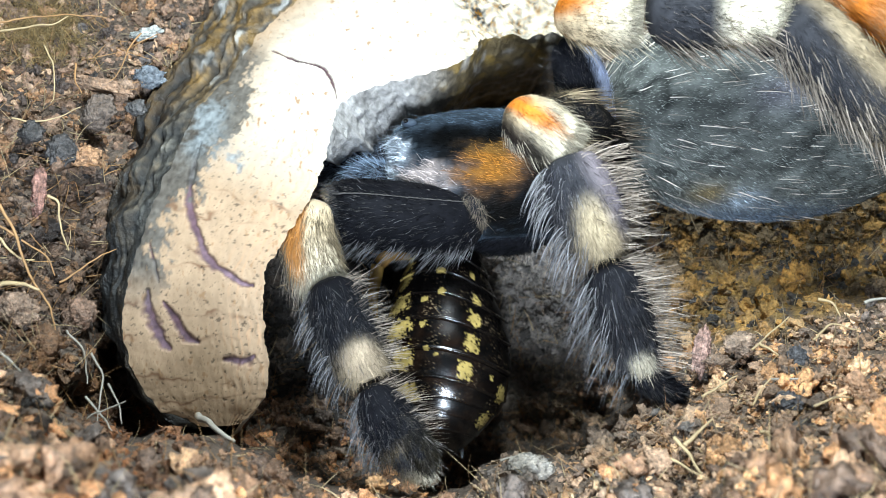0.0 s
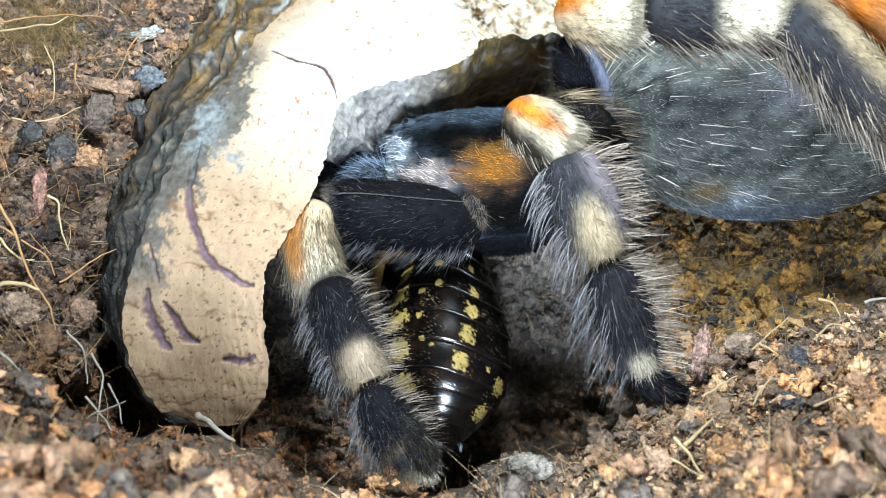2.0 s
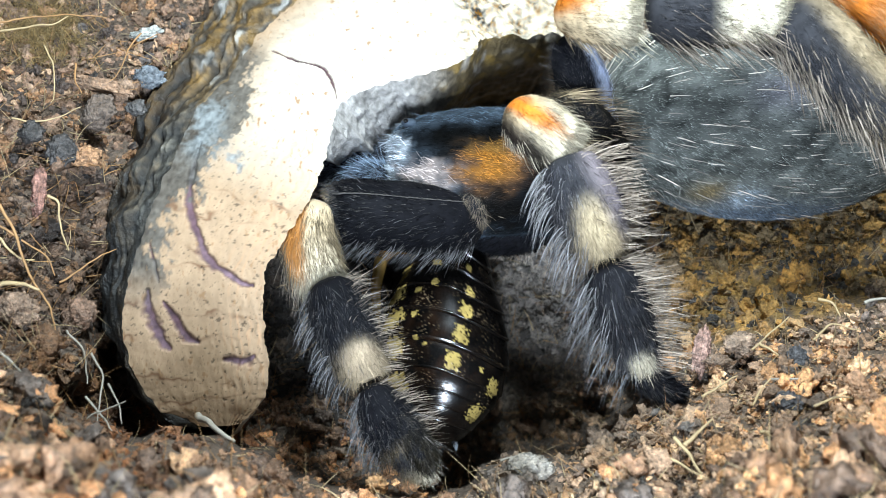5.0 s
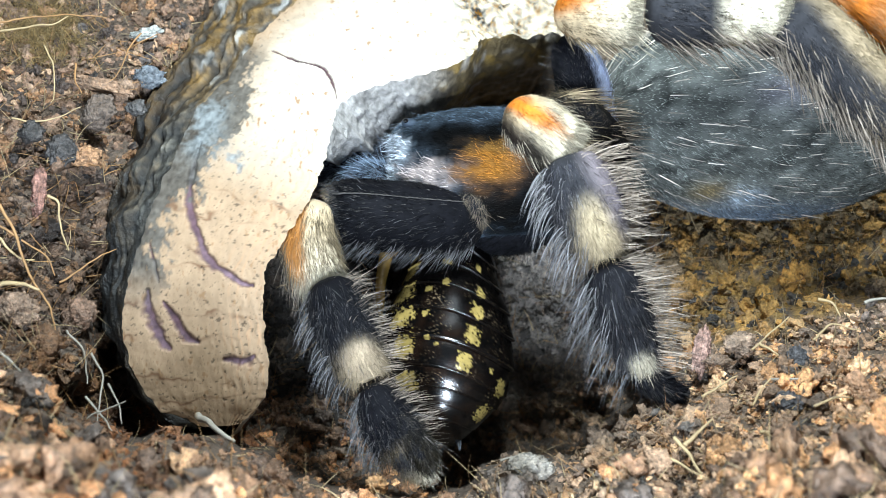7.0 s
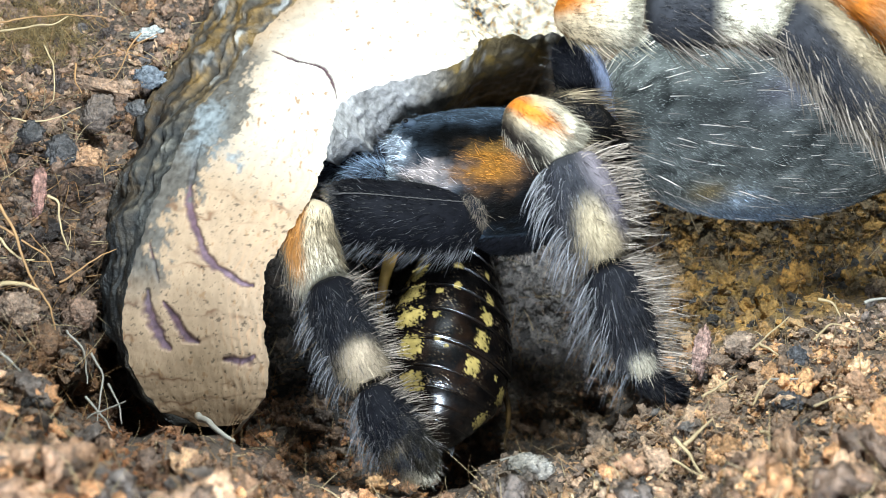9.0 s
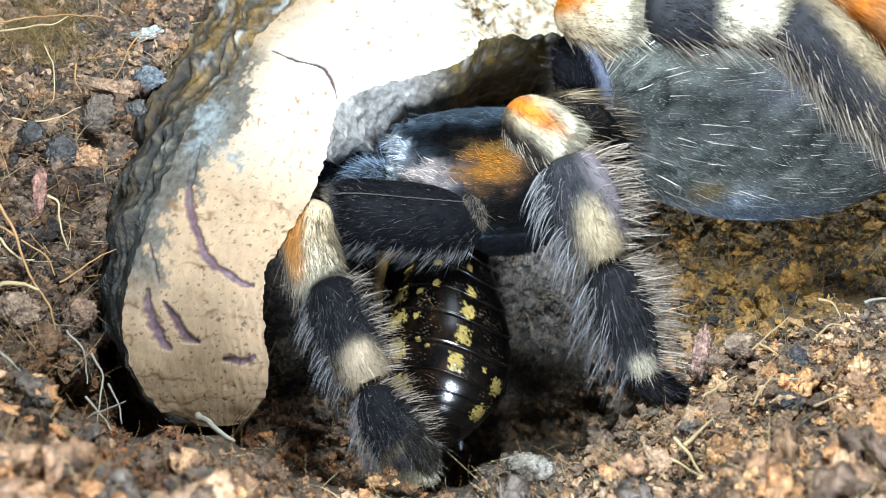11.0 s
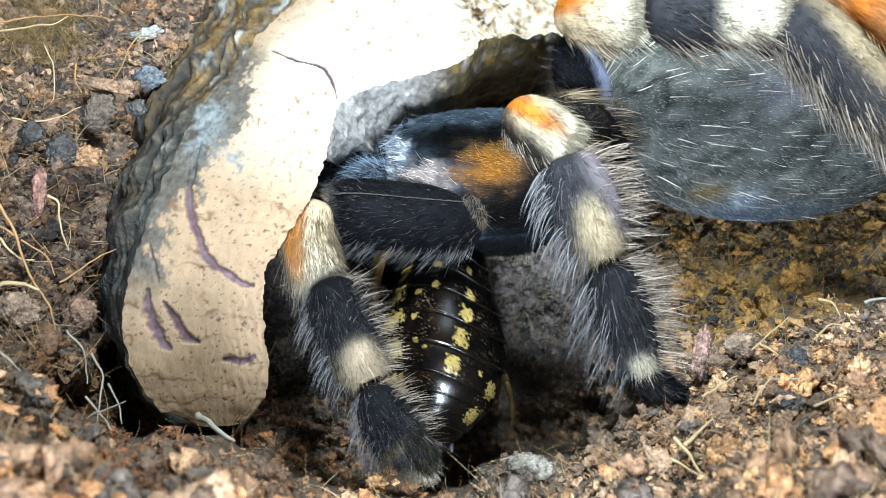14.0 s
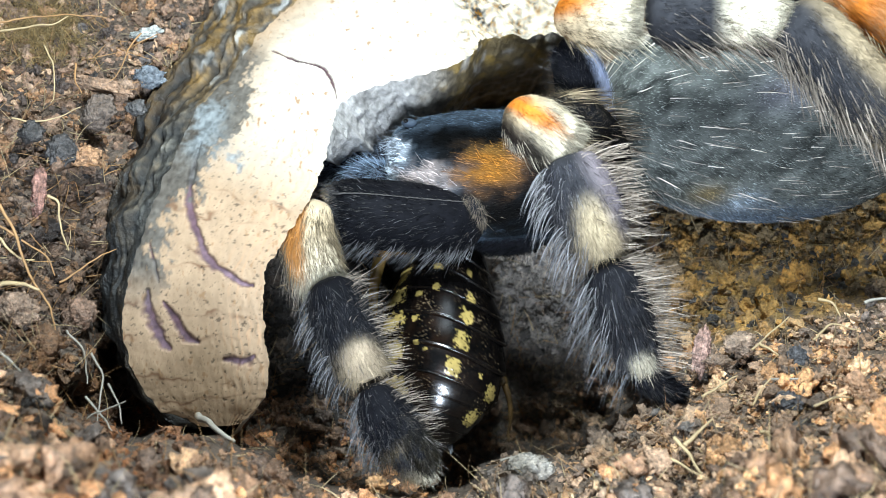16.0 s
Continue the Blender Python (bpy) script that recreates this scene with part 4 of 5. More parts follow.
ROACH = thing("cockroach", ROACH_BASE, "glossy black cockroach with yellow spots, held head up in the jaws", "cockroach")
LENGTH = np.linspace(0, 28.6, 200)


def eased(values):
    """A body measure along the cockroach, smoothed between its stations."""
    y = np.interp(LENGTH, [0, 2.5, 7.3, 10.7, 14.5, 17.5, 20.9, 23.4, 25.6, 27.1, 28.0, 28.6], values)
    return np.convolve(np.pad(y, 7, mode="edge"), np.ones(15) / 15, "valid")


WIDE = eased([2.8, 4.0, 5.6, 7.0, 7.9, 8.0, 7.3, 5.8, 4.3, 3.1, 2.2, 1.3])
HIGH = eased([2.4, 3.1, 4.2, 5.0, 5.6, 5.75, 5.65, 5.2, 4.4, 3.3, 2.2, 1.0])
SHELL_BLACK, YELLOW = np.array([0.002, 0.0017, 0.0016]), np.array([0.27, 0.195, 0.06])
# yellow spots: along the back, round it, half length, half angle
SPOTS = [(4.9, -1.02, 1.2, 0.26), (7.3, -0.95, 1.25, 0.29), (10.3, -0.82, 1.25, 0.28), (13.4, -0.70, 1.35, 0.25), (17.0, -0.57, 1.45, 0.21), (21.0, -0.49, 1.3, 0.20),
         (9.8, 0.63, 0.65, 0.09), (12.2, 0.56, 0.9, 0.12), (15.1, 0.47, 1.1, 0.12), (18.4, 0.40, 1.25, 0.11), (19.8, 1.2, 1.1, 0.14), (23.4, 1.10, 1.15, 0.2), (18.3, 0.88, 0.35, 0.05), (6.9, 0.66, 0.5, 0.07),
         (7.2, -0.02, 0.4, 0.10), (9.7, 0.02, 0.42, 0.07), (10.5, -0.27, 0.35, 0.07), (13.4, -0.25, 0.45, 0.06), (16.2, -0.17, 0.3, 0.04), (16.9, -0.03, 0.25, 0.04), (23.1, -0.85, 0.6, 0.12)]


def back_point(d, phi, raise_by=0.0):
    w, h = np.interp(d, LENGTH, WIDE) + raise_by, np.interp(d, LENGTH, HIGH) + raise_by
    return np.stack([w * np.sin(phi), -d - 2.2 * np.sin(phi) ** 2 * np.clip((30 - d) / 10, 0, 1), h * np.cos(phi) - 0.010 * np.minimum(d - 20, 0) ** 2], -1)


def build_roach():
    edges = [0.0, 2.1, 4.8, 7.4, 10.0, 13.0, 16.5, 19.8, 22.0, 23.8, 25.6, 28.5]
    for k in range(len(edges) - 1):
        rows, cols = 40, 150
        f, phi = np.meshgrid(1 - (1 - np.linspace(0, 1, rows)) ** 1.5, np.linspace(-1.75, 1.75, cols), indexing="ij")
        f, phi = f.ravel(), phi.ravel()
        d0, d1 = max(0.0, edges[k] - 0.7), edges[k + 1]
        d = d0 + (d1 - d0) * f
        d = d + 0.85 * np.sin(phi) * np.clip((28 - d) / 9, 0, 1)
        lip = 0.06 * np.exp(-((f - 0.93) / 0.03) ** 2) - 0.16 * np.clip((f - 0.95) / 0.05, 0, 1)
        flange = 0.15 * np.clip((np.abs(phi) - 0.95) / 0.6, 0, 1) ** 2 * f ** 2 * (1 if 2 < k < 8 else 0.3)
        high = 0.32 if k < 6 else 0.14
        v = back_point(np.clip(d, 0, 28.6), phi, 0.02 + high * f + lip + flange)
        v[:, 2] += 0.08 * np.sin(np.pi * f) * np.cos(phi)
        n, m, fine = rough(v, 0.55, 3, 3.0 + k), rough(v, 1.8, 2, 8.0 + k), rough(v, 0.26, 2, 90.0 + k)
        brown = np.clip(0.4 + m * 1.2, 0, 1) * np.exp(-((phi - 0.05) / 0.6) ** 2) * np.clip((d - 9) / 6, 0, 1)
        col = SHELL_BLACK * (1 + 0.4 * n[:, None]) + np.array([0.008, 0.0032, 0.0011]) * brown[:, None]
        for at, where, tall, wide in SPOTS:
            r = (((d - at) / tall) ** 4 + ((phi - where) / wide) ** 4) ** 0.25 + 0.45 * n + 0.3 * fine
            on = np.clip((0.90 - r) * 7, 0, 1)[:, None]
            pits = np.clip((fine - 0.34) * 9, 0, 0.85)[:, None]
            col = col * (1 - on) + YELLOW * (1 + 0.3 * m[:, None]) * on * (1 - pits * (tall > 0.6))
        dust = np.clip((rough(v, 0.15, 2, 40.0 + k) - 0.40) * 9, 0, 1) * np.clip(0.15 + 1.3 * rough(v, 2.2, 2, 47.0 + k), 0, 1) * (np.abs(phi) < 1.3) * np.exp(-((f - 0.62) / 0.33) ** 2) * (k < 8)
        col = col * (1 - 0.55 * dust[:, None]) + np.array([0.24, 0.17, 0.10]) * 0.55 * dust[:, None]
        v = v + np.stack([0 * f, 0 * f, 0.05 * dust], 1)
        plate = fill("tergite", v, grid_tris(rows, cols)[:, ::-1], DULL_SHELL if k < 6 else SHELL, col)
        # the polished rear rim of each dusty plate
        plate.materials.append(SHELL)
        if k < 6:
            plate.polygons.foreach_set("material_index", (np.array([f[p.vertices[0]] for p in plate.polygons]) > 0.88).astype(np.int32))
        part("tergite", plate, ROACH)
    # belly
    d, phi = np.meshgrid(np.linspace(0.2, 28.4, 40), np.linspace(0, 2 * np.pi, 40, endpoint=False), indexing="ij")
    d, phi = d.ravel(), phi.ravel()
    v = back_point(d, phi, -0.15)
    low = -0.010 * np.minimum(d - 20, 0) ** 2
    v[:, 2] = np.where(v[:, 2] < low, low + (v[:, 2] - low) * 0.6, v[:, 2])
    part("belly", fill("belly", v, grid_tris(40, 40, True)[:, ::-1], SHELL, np.tile((0.06, 0.032, 0.012), (1600, 1))), ROACH, "brown underside")
    for sx in (-1, 1):
        q = smooth_line([(sx * 1.9, -26.6, -0.2), (sx * 2.5, -27.8, 0.3), (sx * 2.7, -29.2, 0.2)], 12)
        # pale blue tint paints in the window's reflection at the tail tip
        v, t, c, _ = tube(q, np.array([0.3, 0.4, 0.42, 0.4, 0.42, 0.36, 0.38, 0.3, 0.31, 0.22, 0.18, 0.08]), 12, 1.0, lambda s, a: np.tile((0.24, 0.28, 0.33), (len(s), 1)))
        part("cercus", fill("cercus", v, t, SHELL, c), ROACH)


def roach_leg(at, bits):
    """A spined leg in thigh and shin, hinged where it leaves the body."""
    pieces = []
    for line, r0, r1, tint in bits:
        q = smooth_line(line, 20)
        v, t, c, _ = tube(q, np.linspace(r0, r1, 20), 12, 1.0, lambda s, a: np.array(tint) * (1 + 0.35 * np.sin(s * 9 + 2 * np.cos(a)))[:, None])
        pieces.append((v, t, c))
        if r0 < 0.6:
            k = RNG.integers(2, 18, 14)
            w = unit(np.stack([RNG.choice([-1, 1], 14), -RNG.uniform(0.4, 0.9, 14), RNG.normal(size=14) * 0.4], 1))
            pieces.append(bristles(q[k], w, np.zeros((14, 3)), np.full(14, 0.9), np.full(14, 0.13), np.tile(tint, (14, 1)), 2))
    v, t, c = joined(pieces)
    return part("leg", fill("leg", v, t, LEG_SHELL, c), ROACH, "spiny brown leg", at)


build_roach()
HIND_AT = (4.6, -12.3, -3.2)
HIND_LEG = roach_leg(HIND_AT, [([(0, 0, 0), (1.7, -4.7, 0.3), (3.4, -8.2, 0.5)], 1.0, 0.5, (0.075, 0.044, 0.015)), ([(3.4, -8.2, 0.5), (4.2, -10.2, 0.6), (4.5, -12.6, 0.6)], 0.42, 0.24, (0.07, 0.04, 0.014)), ([(4.5, -12.6, 0.6), (4.3, -13.8, 0.6), (4.5, -15.0, 0.8)], 0.18, 0.09, (0.06, 0.035, 0.014))])
roach_leg((-4.6, -4.9, -2.0), [([(0, 0, 0), (-2.0, -0.4, 1.4), (-3.4, -1.6, 1.8)], 0.9, 0.85, (0.16, 0.085, 0.022)), ([(-3.4, -1.6, 1.8), (-3.8, -5.0, 1.9), (-3.7, -8.6, 1.6)], 0.85, 0.5, (0.20, 0.12, 0.032)), ([(-3.7, -8.6, 1.6), (-3.1, -10.2, 1.2), (-2.6, -11.6, 1.0)], 0.3, 0.16, (0.18, 0.11, 0.04))])


# ---- small things on the bank ----
def strand(name, points, r, tint, label, category):
    q = smooth_line(points, 44)
    base = q[0].copy()
    wob = np.stack([rough(q, 2.5, 2, 50.0), rough(q, 2.5, 2, 60.0), 0 * q[:, 0]], 1) * 0.25
    v, t, c, _ = tube(q + wob - base, np.linspace(r * 0.7, r * 0.3, 44), 8, 1.0, lambda s, a: np.tile(tint, (len(s), 1)))
    return thing(name, base, label, category, "fibres on the soil", mesh=fill(name, v, t, FIBRE, c))


STRAW, RUST = (0.40, 0.29, 0.15), (0.32, 0.17, 0.065)
GREYISH = (0.30, 0.27, 0.22)
for pts, r, tint in (
        ([(-46.21, 5.01, 12.00), (-44.47, 2.39, 12.00), (-43.01, -1.69, 12.00), (-41.27, -4.60, 12.00), (-39.78, -7.45, 13.00), (-38.49, -9.68, 14.00)], 0.26, RUST),
        ([(-46.58, 2.70, 11.00), (-43.99, 0.95, 10.00), (-41.63, -0.83, 10.00), (-40.74, -2.90, 10.00)], 0.2, RUST),
        ([(-42.63, 5.86, 6.00), (-41.41, 4.94, 6.00), (-41.23, 2.50, 6.00), (-39.76, -0.24, 8.00)], 0.24, STRAW),
        ([(-51.74, 24.96, -3.00), (-48.49, 25.61, -3.00), (-45.23, 26.00, -3.00), (-43.58, 26.97, -4.00)], 0.2, STRAW),
        ([(-51.74, 26.00, -3.00), (-47.52, 26.97, -4.00), (-42.92, 27.17, -4.00), (-39.26, 27.17, -5.00)], 0.18, RUST),
        ([(-47.66, 14.54, 3.00), (-45.17, 14.16, 3.00), (-42.36, 14.83, 2.00), (-40.46, 16.02, 1.00)], 0.16, STRAW),
        ([(-45.68, 23.36, -2.00), (-43.75, 19.83, 0.00), (-43.62, 17.16, 1.00), (-43.74, 16.28, 2.00)], 0.16, STRAW),
        ([(-35.05, 25.01, -4.00), (-36.43, 22.87, -3.00), (-37.14, 20.12, -2.00), (-37.84, 19.01, -1.00)], 0.15, RUST),
        ([(-40.15, -3.49, 10.00), (-38.38, -2.32, 9.00), (-36.58, -0.84, 8.00), (-35.31, 0.06, 6.00)], 0.18, RUST),
        ([(-38.03, -8.25, 14.00), (-36.60, -9.97, 14.00), (-36.20, -11.97, 14.00), (-35.73, -13.58, 15.00)], 0.18, GREYISH),
        ([(-36.03, -10.62, 13.00), (-34.76, -12.93, 13.00), (-34.71, -15.41, 14.00), (-34.77, -17.27, 15.00)], 0.2, GREYISH),
        ([(-34.18, -13.80, 13.00), (-33.26, -15.82, 13.00), (-32.59, -17.70, 14.00)], 0.18, GREYISH),
        ([(-42.53, -9.32, 22.00), (-40.92, -10.66, 22.00), (-39.38, -12.48, 21.00)], 0.22, GREYISH),
        ([(-25.66, -17.39, 10.00), (-23.14, -17.98, 14.00), (-20.96, -19.37, 15.00)], 0.58, GREYISH),
        ([(-45.20, -3.58, 14.00), (-42.60, -3.58, 14.00), (-40.90, -4.10, 14.00)], 0.38, STRAW),
        ([(-35.70, -14.60, 16.00), (-33.70, -17.10, 16.00), (-32.60, -18.20, 17.00)], 0.2, GREYISH),
        ([(-35.10, -16.80, 17.00), (-34.00, -16.00, 17.00), (-31.60, -15.30, 16.00)], 0.16, GREYISH),
        ([(-41.90, 21.20, -1.00), (-41.60, 19.20, 0.00), (-40.40, 17.40, 1.00)], 0.2, RUST),
        ([(-36.70, 23.20, -4.00), (-35.30, 24.20, -5.00), (-33.60, 25.40, -6.00)], 0.16, RUST),
        ([(-46.90, -9.40, 20.00), (-44.60, -8.20, 18.00), (-43.20, -8.70, 18.00)], 0.3, RUST),
        ([(-46.20, 1.20, 11.00), (-44.00, -0.90, 11.00), (-42.40, -1.10, 11.00)], 0.22, STRAW),
        ([(26.20, -14.90, 15.00), (28.60, -13.40, 14.00), (29.80, -12.90, 14.00)], 0.2, STRAW),
        ([(38.60, -9.60, 10.00), (40.90, -8.10, 9.00), (43.60, -8.40, 10.00)], 0.22, STRAW),
        ([(22.60, -18.60, 18.00), (24.10, -20.40, 20.00), (25.20, -23.00, 23.00)], 0.3, STRAW),
        ([(33.20, -13.30, 14.00), (35.60, -13.00, 15.00), (37.30, -12.20, 14.00)], 0.2, GREYISH),
        ([(32.29, -10.58, 10.00), (34.33, -8.88, 9.00), (36.70, -7.15, 8.00)], 0.2, STRAW),
        ([(32.91, -9.92, 11.00), (33.82, -10.42, 12.00), (34.98, -11.29, 12.00)], 0.22, STRAW),
        ([(40.19, -5.27, 7.00), (41.82, -5.99, 7.00), (42.28, -7.15, 8.00)], 0.26, STRAW),
        ([(45.15, -5.69, 7.00), (46.67, -5.39, 7.00), (48.18, -5.27, 7.00)], 0.3, GREYISH),
        ([(23.41, -19.18, 19.00), (24.99, -17.96, 18.00), (26.71, -16.82, 17.00)], 0.34, STRAW),
        ([(30.83, -17.81, 19.00), (32.20, -17.81, 19.00), (33.85, -17.53, 19.00)], 0.3, STRAW),
        ([(20.28, -19.34, 18.00), (22.67, -20.65, 20.00), (24.96, -21.91, 22.00)], 0.24, STRAW),
        ([(30.26, -15.46, 18.00), (31.89, -14.03, 16.00), (33.29, -12.73, 15.00)], 0.18, STRAW),
        ([(36.35, -15.46, 18.00), (38.57, -14.63, 18.00), (40.17, -14.51, 19.00)], 0.24, STRAW),
        ([(5.88, -21.77, 12.00), (7.33, -21.36, 12.00), (8.86, -21.18, 11.00)], 0.2, GREYISH)):
    strand("coconut_fibre", pts, r, tint, "thin dry curling coconut fibre on the soil", "fibre")


def build_fine_fibres():
    p = scatter(6000, on_bank)
    n = len(p)
    way = unit(RNG.normal(size=(n, 3)) * [1, 1, 0.35])
    tint = np.where(RNG.uniform(size=(n, 1)) < 0.5, STRAW, RUST) * RNG.uniform(0.6, 1.2, (n, 1))
    v, t, c = bristles(p + [0, 0, 0.7], way, RNG.normal(size=(n, 3)) * 0.25, RNG.uniform(1.0, 5, n), RNG.uniform(0.05, 0.16, n), tint, 4)
    thing("fine_fibres", (0, 0, 0), "short loose fibres strewn over the soil", "fibre", kind="stuff", mesh=fill("fine_fibres", v, t, FIBRE, c))


build_fine_fibres()


def build_moss():
    """An ochre mat of moss threads on the bank."""
    n = 3200
    u = np.stack([RNG.normal(size=n) * 2.6 - 45.5, RNG.normal(size=n) * 1.7 + 24.5], 1)
    p = on_sheet(u[:, 0], u[:, 1])
    way = unit(RNG.normal(size=(n, 3)) * [1, 1, 0.3] + [0.4, 0, 0.5])
    tint = np.where(RNG.uniform(size=(n, 1)) < 0.6, (0.26, 0.165, 0.06), (0.20, 0.14, 0.06)) * RNG.uniform(0.5, 1.4, (n, 1))
    v, t, c = bristles(p + [0, 0, 0.6], way, RNG.normal(size=(n, 3)) * 0.4, RNG.uniform(0.6, 1.9, n), RNG.uniform(0.05, 0.11, n), tint, 3)
    thing("moss_mat", (0, 0, 0), "ochre mat of dry moss threads on the soil", "moss", kind="stuff", mesh=fill("moss_mat", v, t, FIBRE, c))


build_moss()


def lump(name, at, size, tint, label, category, turn=0.0, seed=0.0):
    """A single knobbly clod or flat chip, sunk a little into the soil."""
    bm = bmesh.new()
    bmesh.ops.create_icosphere(bm, subdivisions=4, radius=1.0)
    v = np.array([q.co[:] for q in bm.verts])
    f = np.array([[q.index for q in t.verts] for t in bm.faces])
    bm.free()
    n1, n2 = rough(v, 0.8, 4, seed), rough(v, 0.22, 3, seed + 5)
    v = v * (1 + 0.4 * n1 + 0.2 * n2 + 0.16 * rough(v, 0.1, 2, seed + 9))[:, None] * np.array(size) * 0.9
    c, s = math.cos(radians(turn)), math.sin(radians(turn))
    v = v @ np.array([[c, s, 0], [-s, c, 0], [0, 0, 1]])
    col = np.array(tint) * (1 + 0.5 * n2[:, None] + 0.3 * n1[:, None]).clip(0.2)
    thing(name, at, label, category, mesh=fill(name, v, f, CRUMB, col))


DARK_CLOD, PALE_CLOD, CHIP = "damp blackish soil clod on the bank", "dry light-brown soil clod on the bank", "flat reddish wood chip on the soil"
for k, (name, at, size, tint, label, turn) in enumerate((
        ("soil_clod", (-42.05, 10.79, 3.00), (2.5, 2.3, 1.2), (0.058, 0.053, 0.05), DARK_CLOD, 20),
        ("soil_clod", (-45.48, 12.85, 3.00), (2.0, 1.8, 1.3), (0.056, 0.051, 0.047), DARK_CLOD, 0),
        ("soil_clod", (-39.72, 10.31, 2.00), (1.7, 1.2, 1.1), (0.34, 0.19, 0.10), PALE_CLOD, 10),
        ("wood_chip", (-43.67, 6.46, 6.00), (0.8, 3.0, 0.6), (0.24, 0.125, 0.095), CHIP, -4),
        ("soil_clod", (-34.50, 20.03, -5.00), (3.0, 1.7, 1.2), (0.12, 0.135, 0.15), DARK_CLOD, -8),
        ("soil_clod", (-30.76, 18.97, -7.00), (1.9, 1.4, 1.0), (0.17, 0.19, 0.20), DARK_CLOD, 10),
        ("wood_chip", (-39.60, 18.83, -2.00), (3.6, 0.9, 0.6), (0.24, 0.15, 0.095), CHIP, -14),
        ("soil_clod", (-35.32, 16.23, -3.00), (1.7, 1.3, 1.0), (0.09, 0.085, 0.08), DARK_CLOD, 0),
        ("soil_clod", (-38.84, 15.37, 0.00), (2.2, 1.7, 1.2), (0.12, 0.09, 0.07), PALE_CLOD, 30),
        ("wood_chip", (27.30, -10.79, 9.00), (0.9, 2.6, 0.5), (0.27, 0.165, 0.13), CHIP, -8),
        ("soil_clod", (36.55, -11.58, 12.00), (1.7, 2.3, 1.2), (0.07, 0.068, 0.07), DARK_CLOD, 20),
        ("soil_clod", (34.14, -15.31, 17.00), (2.0, 1.7, 1.2), (0.062, 0.06, 0.062), DARK_CLOD, 0),
        ("wood_chip", (41.27, -14.78, 19.00), (1.3, 3.3, 0.7), (0.33, 0.19, 0.11), CHIP, 24),
        ("soil_clod", (30.84, -21.00, 24.00), (2.1, 1.5, 1.1), (0.32, 0.20, 0.12), PALE_CLOD, 0),
        ("soil_clod", (20.66, -20.94, 19.00), (1.6, 2.0, 1.1), (0.33, 0.21, 0.13), PALE_CLOD, 20),
        ("soil_clod", (31.35, -10.07, 9.00), (1.7, 1.4, 1.0), (0.24, 0.17, 0.12), PALE_CLOD, 0),
        ("soil_clod", (-42.84, -5.91, 15.00), (2.3, 1.9, 1.3), (0.21, 0.14, 0.095), PALE_CLOD, 0),
        ("soil_clod", (-38.38, -6.79, 9.00), (2.0, 1.7, 1.2), (0.20, 0.125, 0.085), PALE_CLOD, 40),
        ("soil_clod", (8.72, -22.35, 13.00), (2.8, 1.4, 1.2), (0.24, 0.215, 0.18), PALE_CLOD, 8),
        ("soil_clod", (-6.54, -23.50, 16.00), (1.2, 1.0, 0.9), (0.36, 0.20, 0.09), PALE_CLOD, 0),
        ("white_grain", (-21.16, -19.84, 24.00), (0.7, 0.6, 0.5), (0.75, 0.75, 0.73), "small white mineral grain among the soil", 0),
        ("white_grain", (-35.50, 25.71, -8.00), (2.0, 0.8, 0.5), (0.36, 0.37, 0.34), "small white mineral grain among the soil", 12))):
    lump(name, at, [0.72 * q for q in size] if label == DARK_CLOD else size, tint, label, "soil clod" if name == "soil_clod" else "wood chip" if name == "wood_chip" else "grain", turn, 3.0 * k)


# ---- what moves ----
def motions():
    breath = [(0.0, 0.0), (1.5, 0.0), (2.0, 0.1), (4.0, 0.13), (6.5, 0.22), (7.5, 0.2), (9.0, 0.13), (12.0, 0.15), (13.5, 0.1), (14.5, 0.0), (15.5, 0.0), (16.0, -0.12)]
    for ob in MOVERS:
        walk(ob, [(t, pose(0, up * MM, 0)) for t, up in breath])
    hold = SITE @ Matrix.Translation(Vector(ROACH_BASE) * MM)
    walk(ROACH, [(t, hold @ pose(x * MM, y * MM, z * MM, rx, ry, rz)) for t, x, y, z, rx, ry, rz in ROACH_ROWS])
    walk(HIND_LEG, [(t, pose(*(Vector(HIND_AT) * MM), 0, 0, rz)) for t, rz in LEG_ROWS])


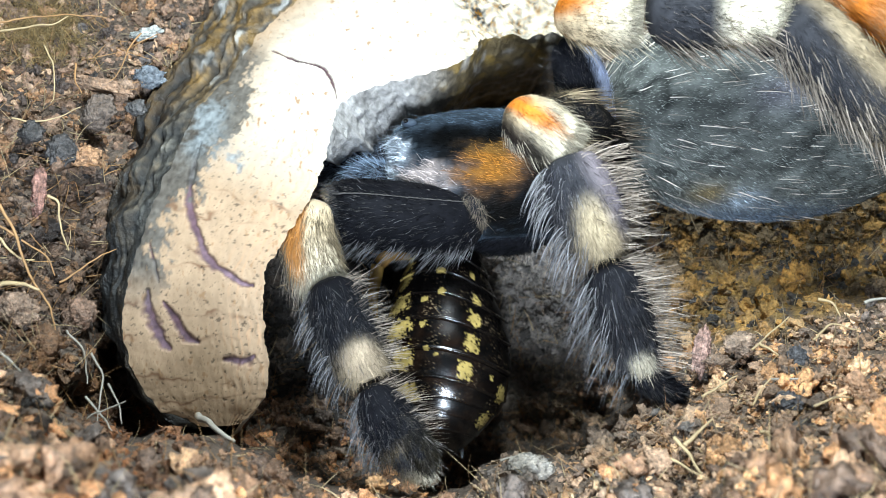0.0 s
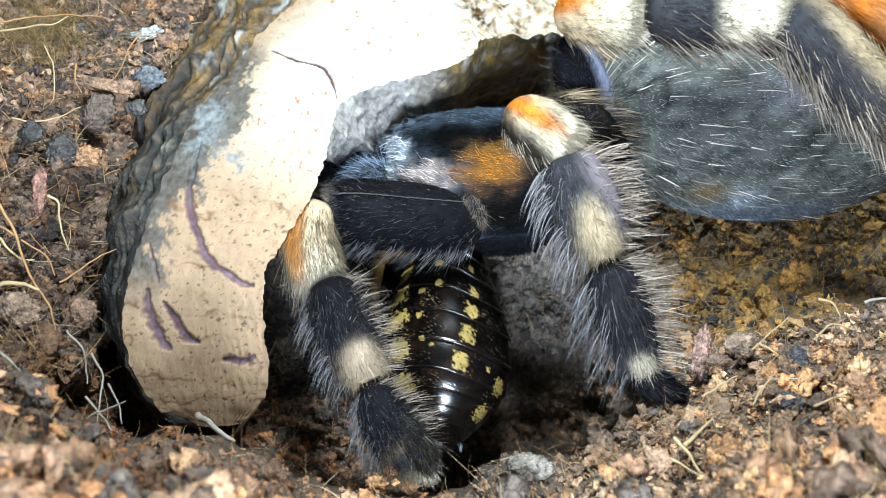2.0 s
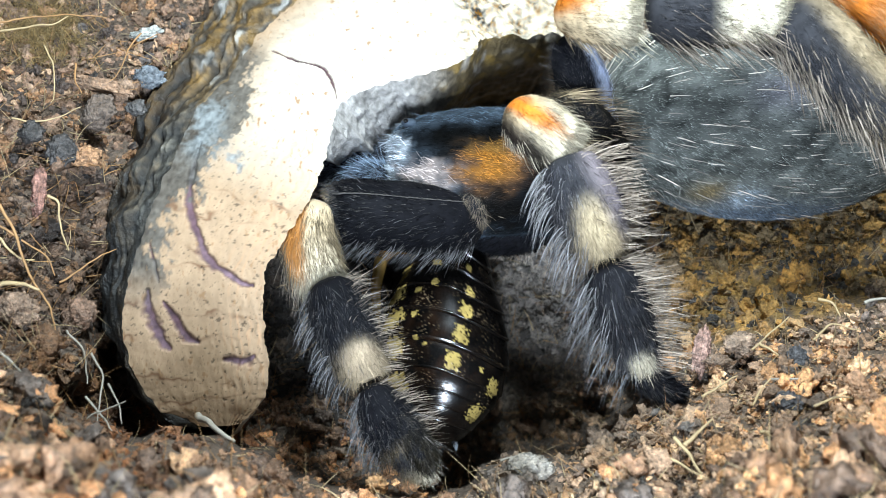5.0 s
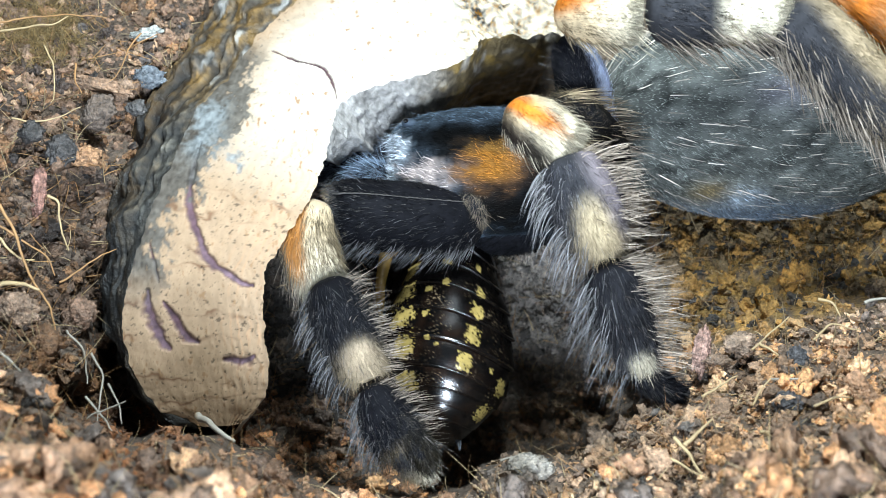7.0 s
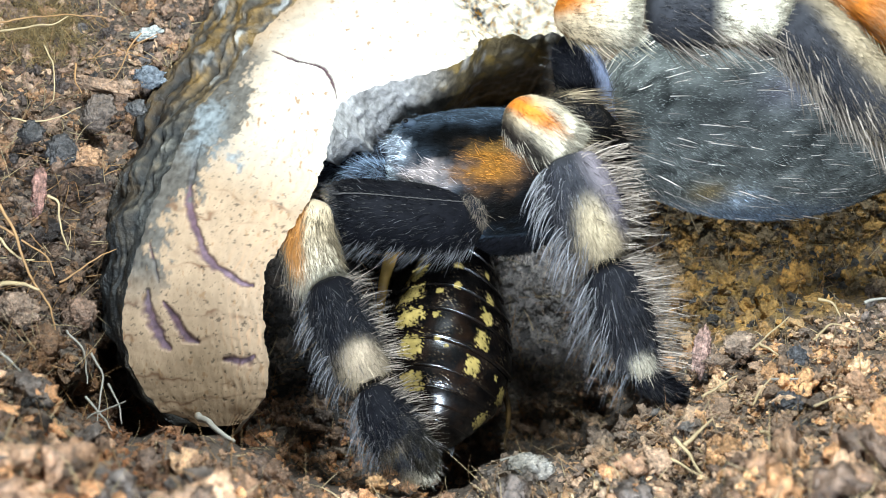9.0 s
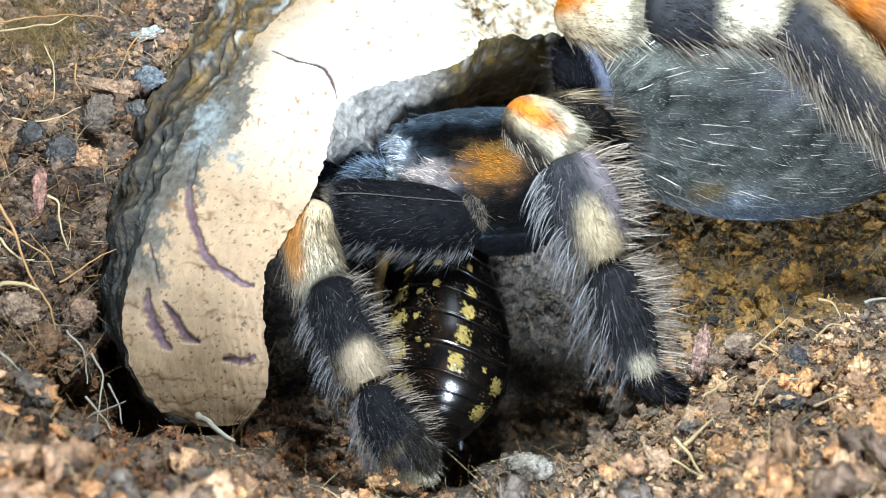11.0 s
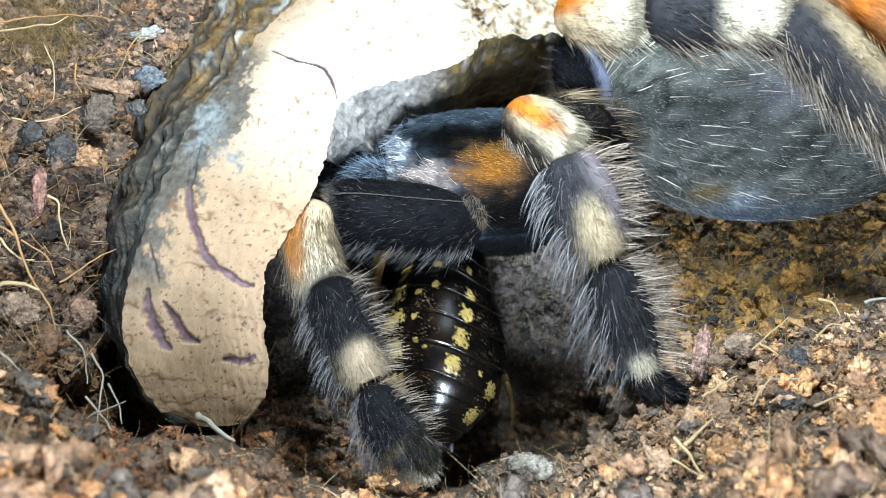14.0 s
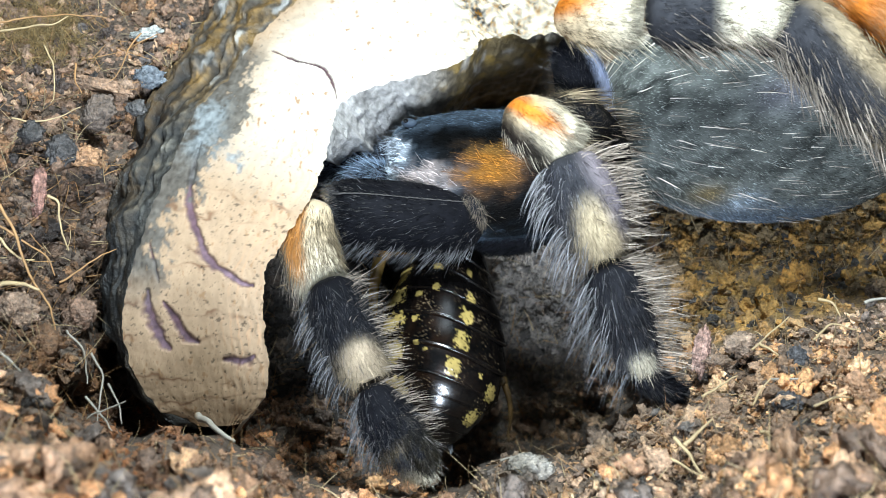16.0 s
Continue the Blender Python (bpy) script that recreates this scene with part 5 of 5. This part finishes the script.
ROACH_ROWS = [
    (0.0, 0.48, -2.23, 0.58, -4.2, -4.5, -1.0), (0.5, 1.00, -2.13, 0.94, -5.8, -8.5, -3.1), (1.0, 1.08, -2.07, 0.68, -6.4, -8.6, -3.8),
    (1.5, 0.37, -1.80, -0.28, -7.2, -2.6, 1.3), (2.0, 0.58, -1.64, -0.38, -8.3, -9.2, -0.5), (2.5, 0.46, -1.90, -0.67, -15.6, -8.8, -0.0),
    (3.0, 1.30, -2.50, 0.87, -8.1, -0.1, -5.9), (3.5, 0.26, -1.74, -0.13, -8.6, -5.9, 0.5), (4.0, 1.58, -0.53, -0.07, -8.7, -13.6, -5.1),
    (4.2, 1.12, -0.82, -0.09, -8.2, -12.8, -1.9), (5.2, 0.75, -1.45, -0.10, -7.0, -15.5, -1.2), (6.3, 0.70, -1.45, -0.10, -6.5, -14.5, -0.8),
    (6.5, 0.25, -1.98, -0.20, -6.5, -10.8, 4.2), (6.6, 0.54, -1.53, 0.29, -1.9, -2.7, 6.9), (6.7, 0.02, -1.64, 0.65, -0.4, -0.4, 8.4),
    (6.9, 1.17, -1.63, 0.34, -0.9, -6.0, -0.8), (7.0, 1.79, -1.25, 0.28, -4.9, -8.2, -3.8), (7.5, 1.76, -1.39, 0.81, -11.7, -7.4, -3.7),
    (8.0, 2.39, -1.40, 0.28, -8.3, -10.1, -8.1), (8.5, 2.00, -1.28, -0.01, -9.6, -13.6, -5.9), (9.0, 3.05, -2.05, 0.04, -9.3, 2.6, -9.5),
    (9.1, 2.34, -1.35, -1.02, -21.2, 0.1, -3.8), (9.2, 1.53, -1.39, -0.71, -26.0, -2.1, 0.5), (9.6, 1.00, -1.50, -0.20, -12.0, -12.0, 0.3),
    (10.4, 0.70, -1.55, -0.10, -6.0, -16.0, -0.2), (11.3, 0.74, -1.27, -0.06, -3.7, -14.9, -1.1), (11.5, 0.61, -1.49, 0.09, -3.4, -13.8, -1.7),
    (12.0, 0.34, -0.67, -0.55, -6.0, -17.9, 2.0), (12.5, 0.73, -1.08, -0.18, -4.9, -15.2, -2.3), (13.0, 0.77, -1.38, 0.16, -4.7, -12.6, -3.0),
    (13.5, 0.81, -1.47, 0.15, -4.7, -12.6, -3.1), (14.0, 0.85, -1.56, 0.15, -4.7, -12.7, -3.3), (14.5, 0.78, -1.65, 0.31, -4.9, -11.3, -3.3),
    (15.0, 0.83, -1.62, 0.37, -4.4, -11.6, -3.5), (15.5, 0.85, -1.67, 0.35, -4.8, -11.2, -3.3), (16.0, 0.87, -1.78, 0.19, -4.1, -11.4, -3.8)]
LEG_ROWS = [(0.0, -50), (7.6, -50), (7.75, 20), (7.9, 66), (8.0, 66), (8.12, 10), (8.25, -50), (8.65, -50), (8.8, 10), (8.9, 45), (9.0, 0), (9.15, -50), (11.5, -50), (11.65, 10), (11.75, 10), (11.9, -28), (12.1, -38), (12.27, 4), (12.5, 2), (16.0, 0)]
motions()
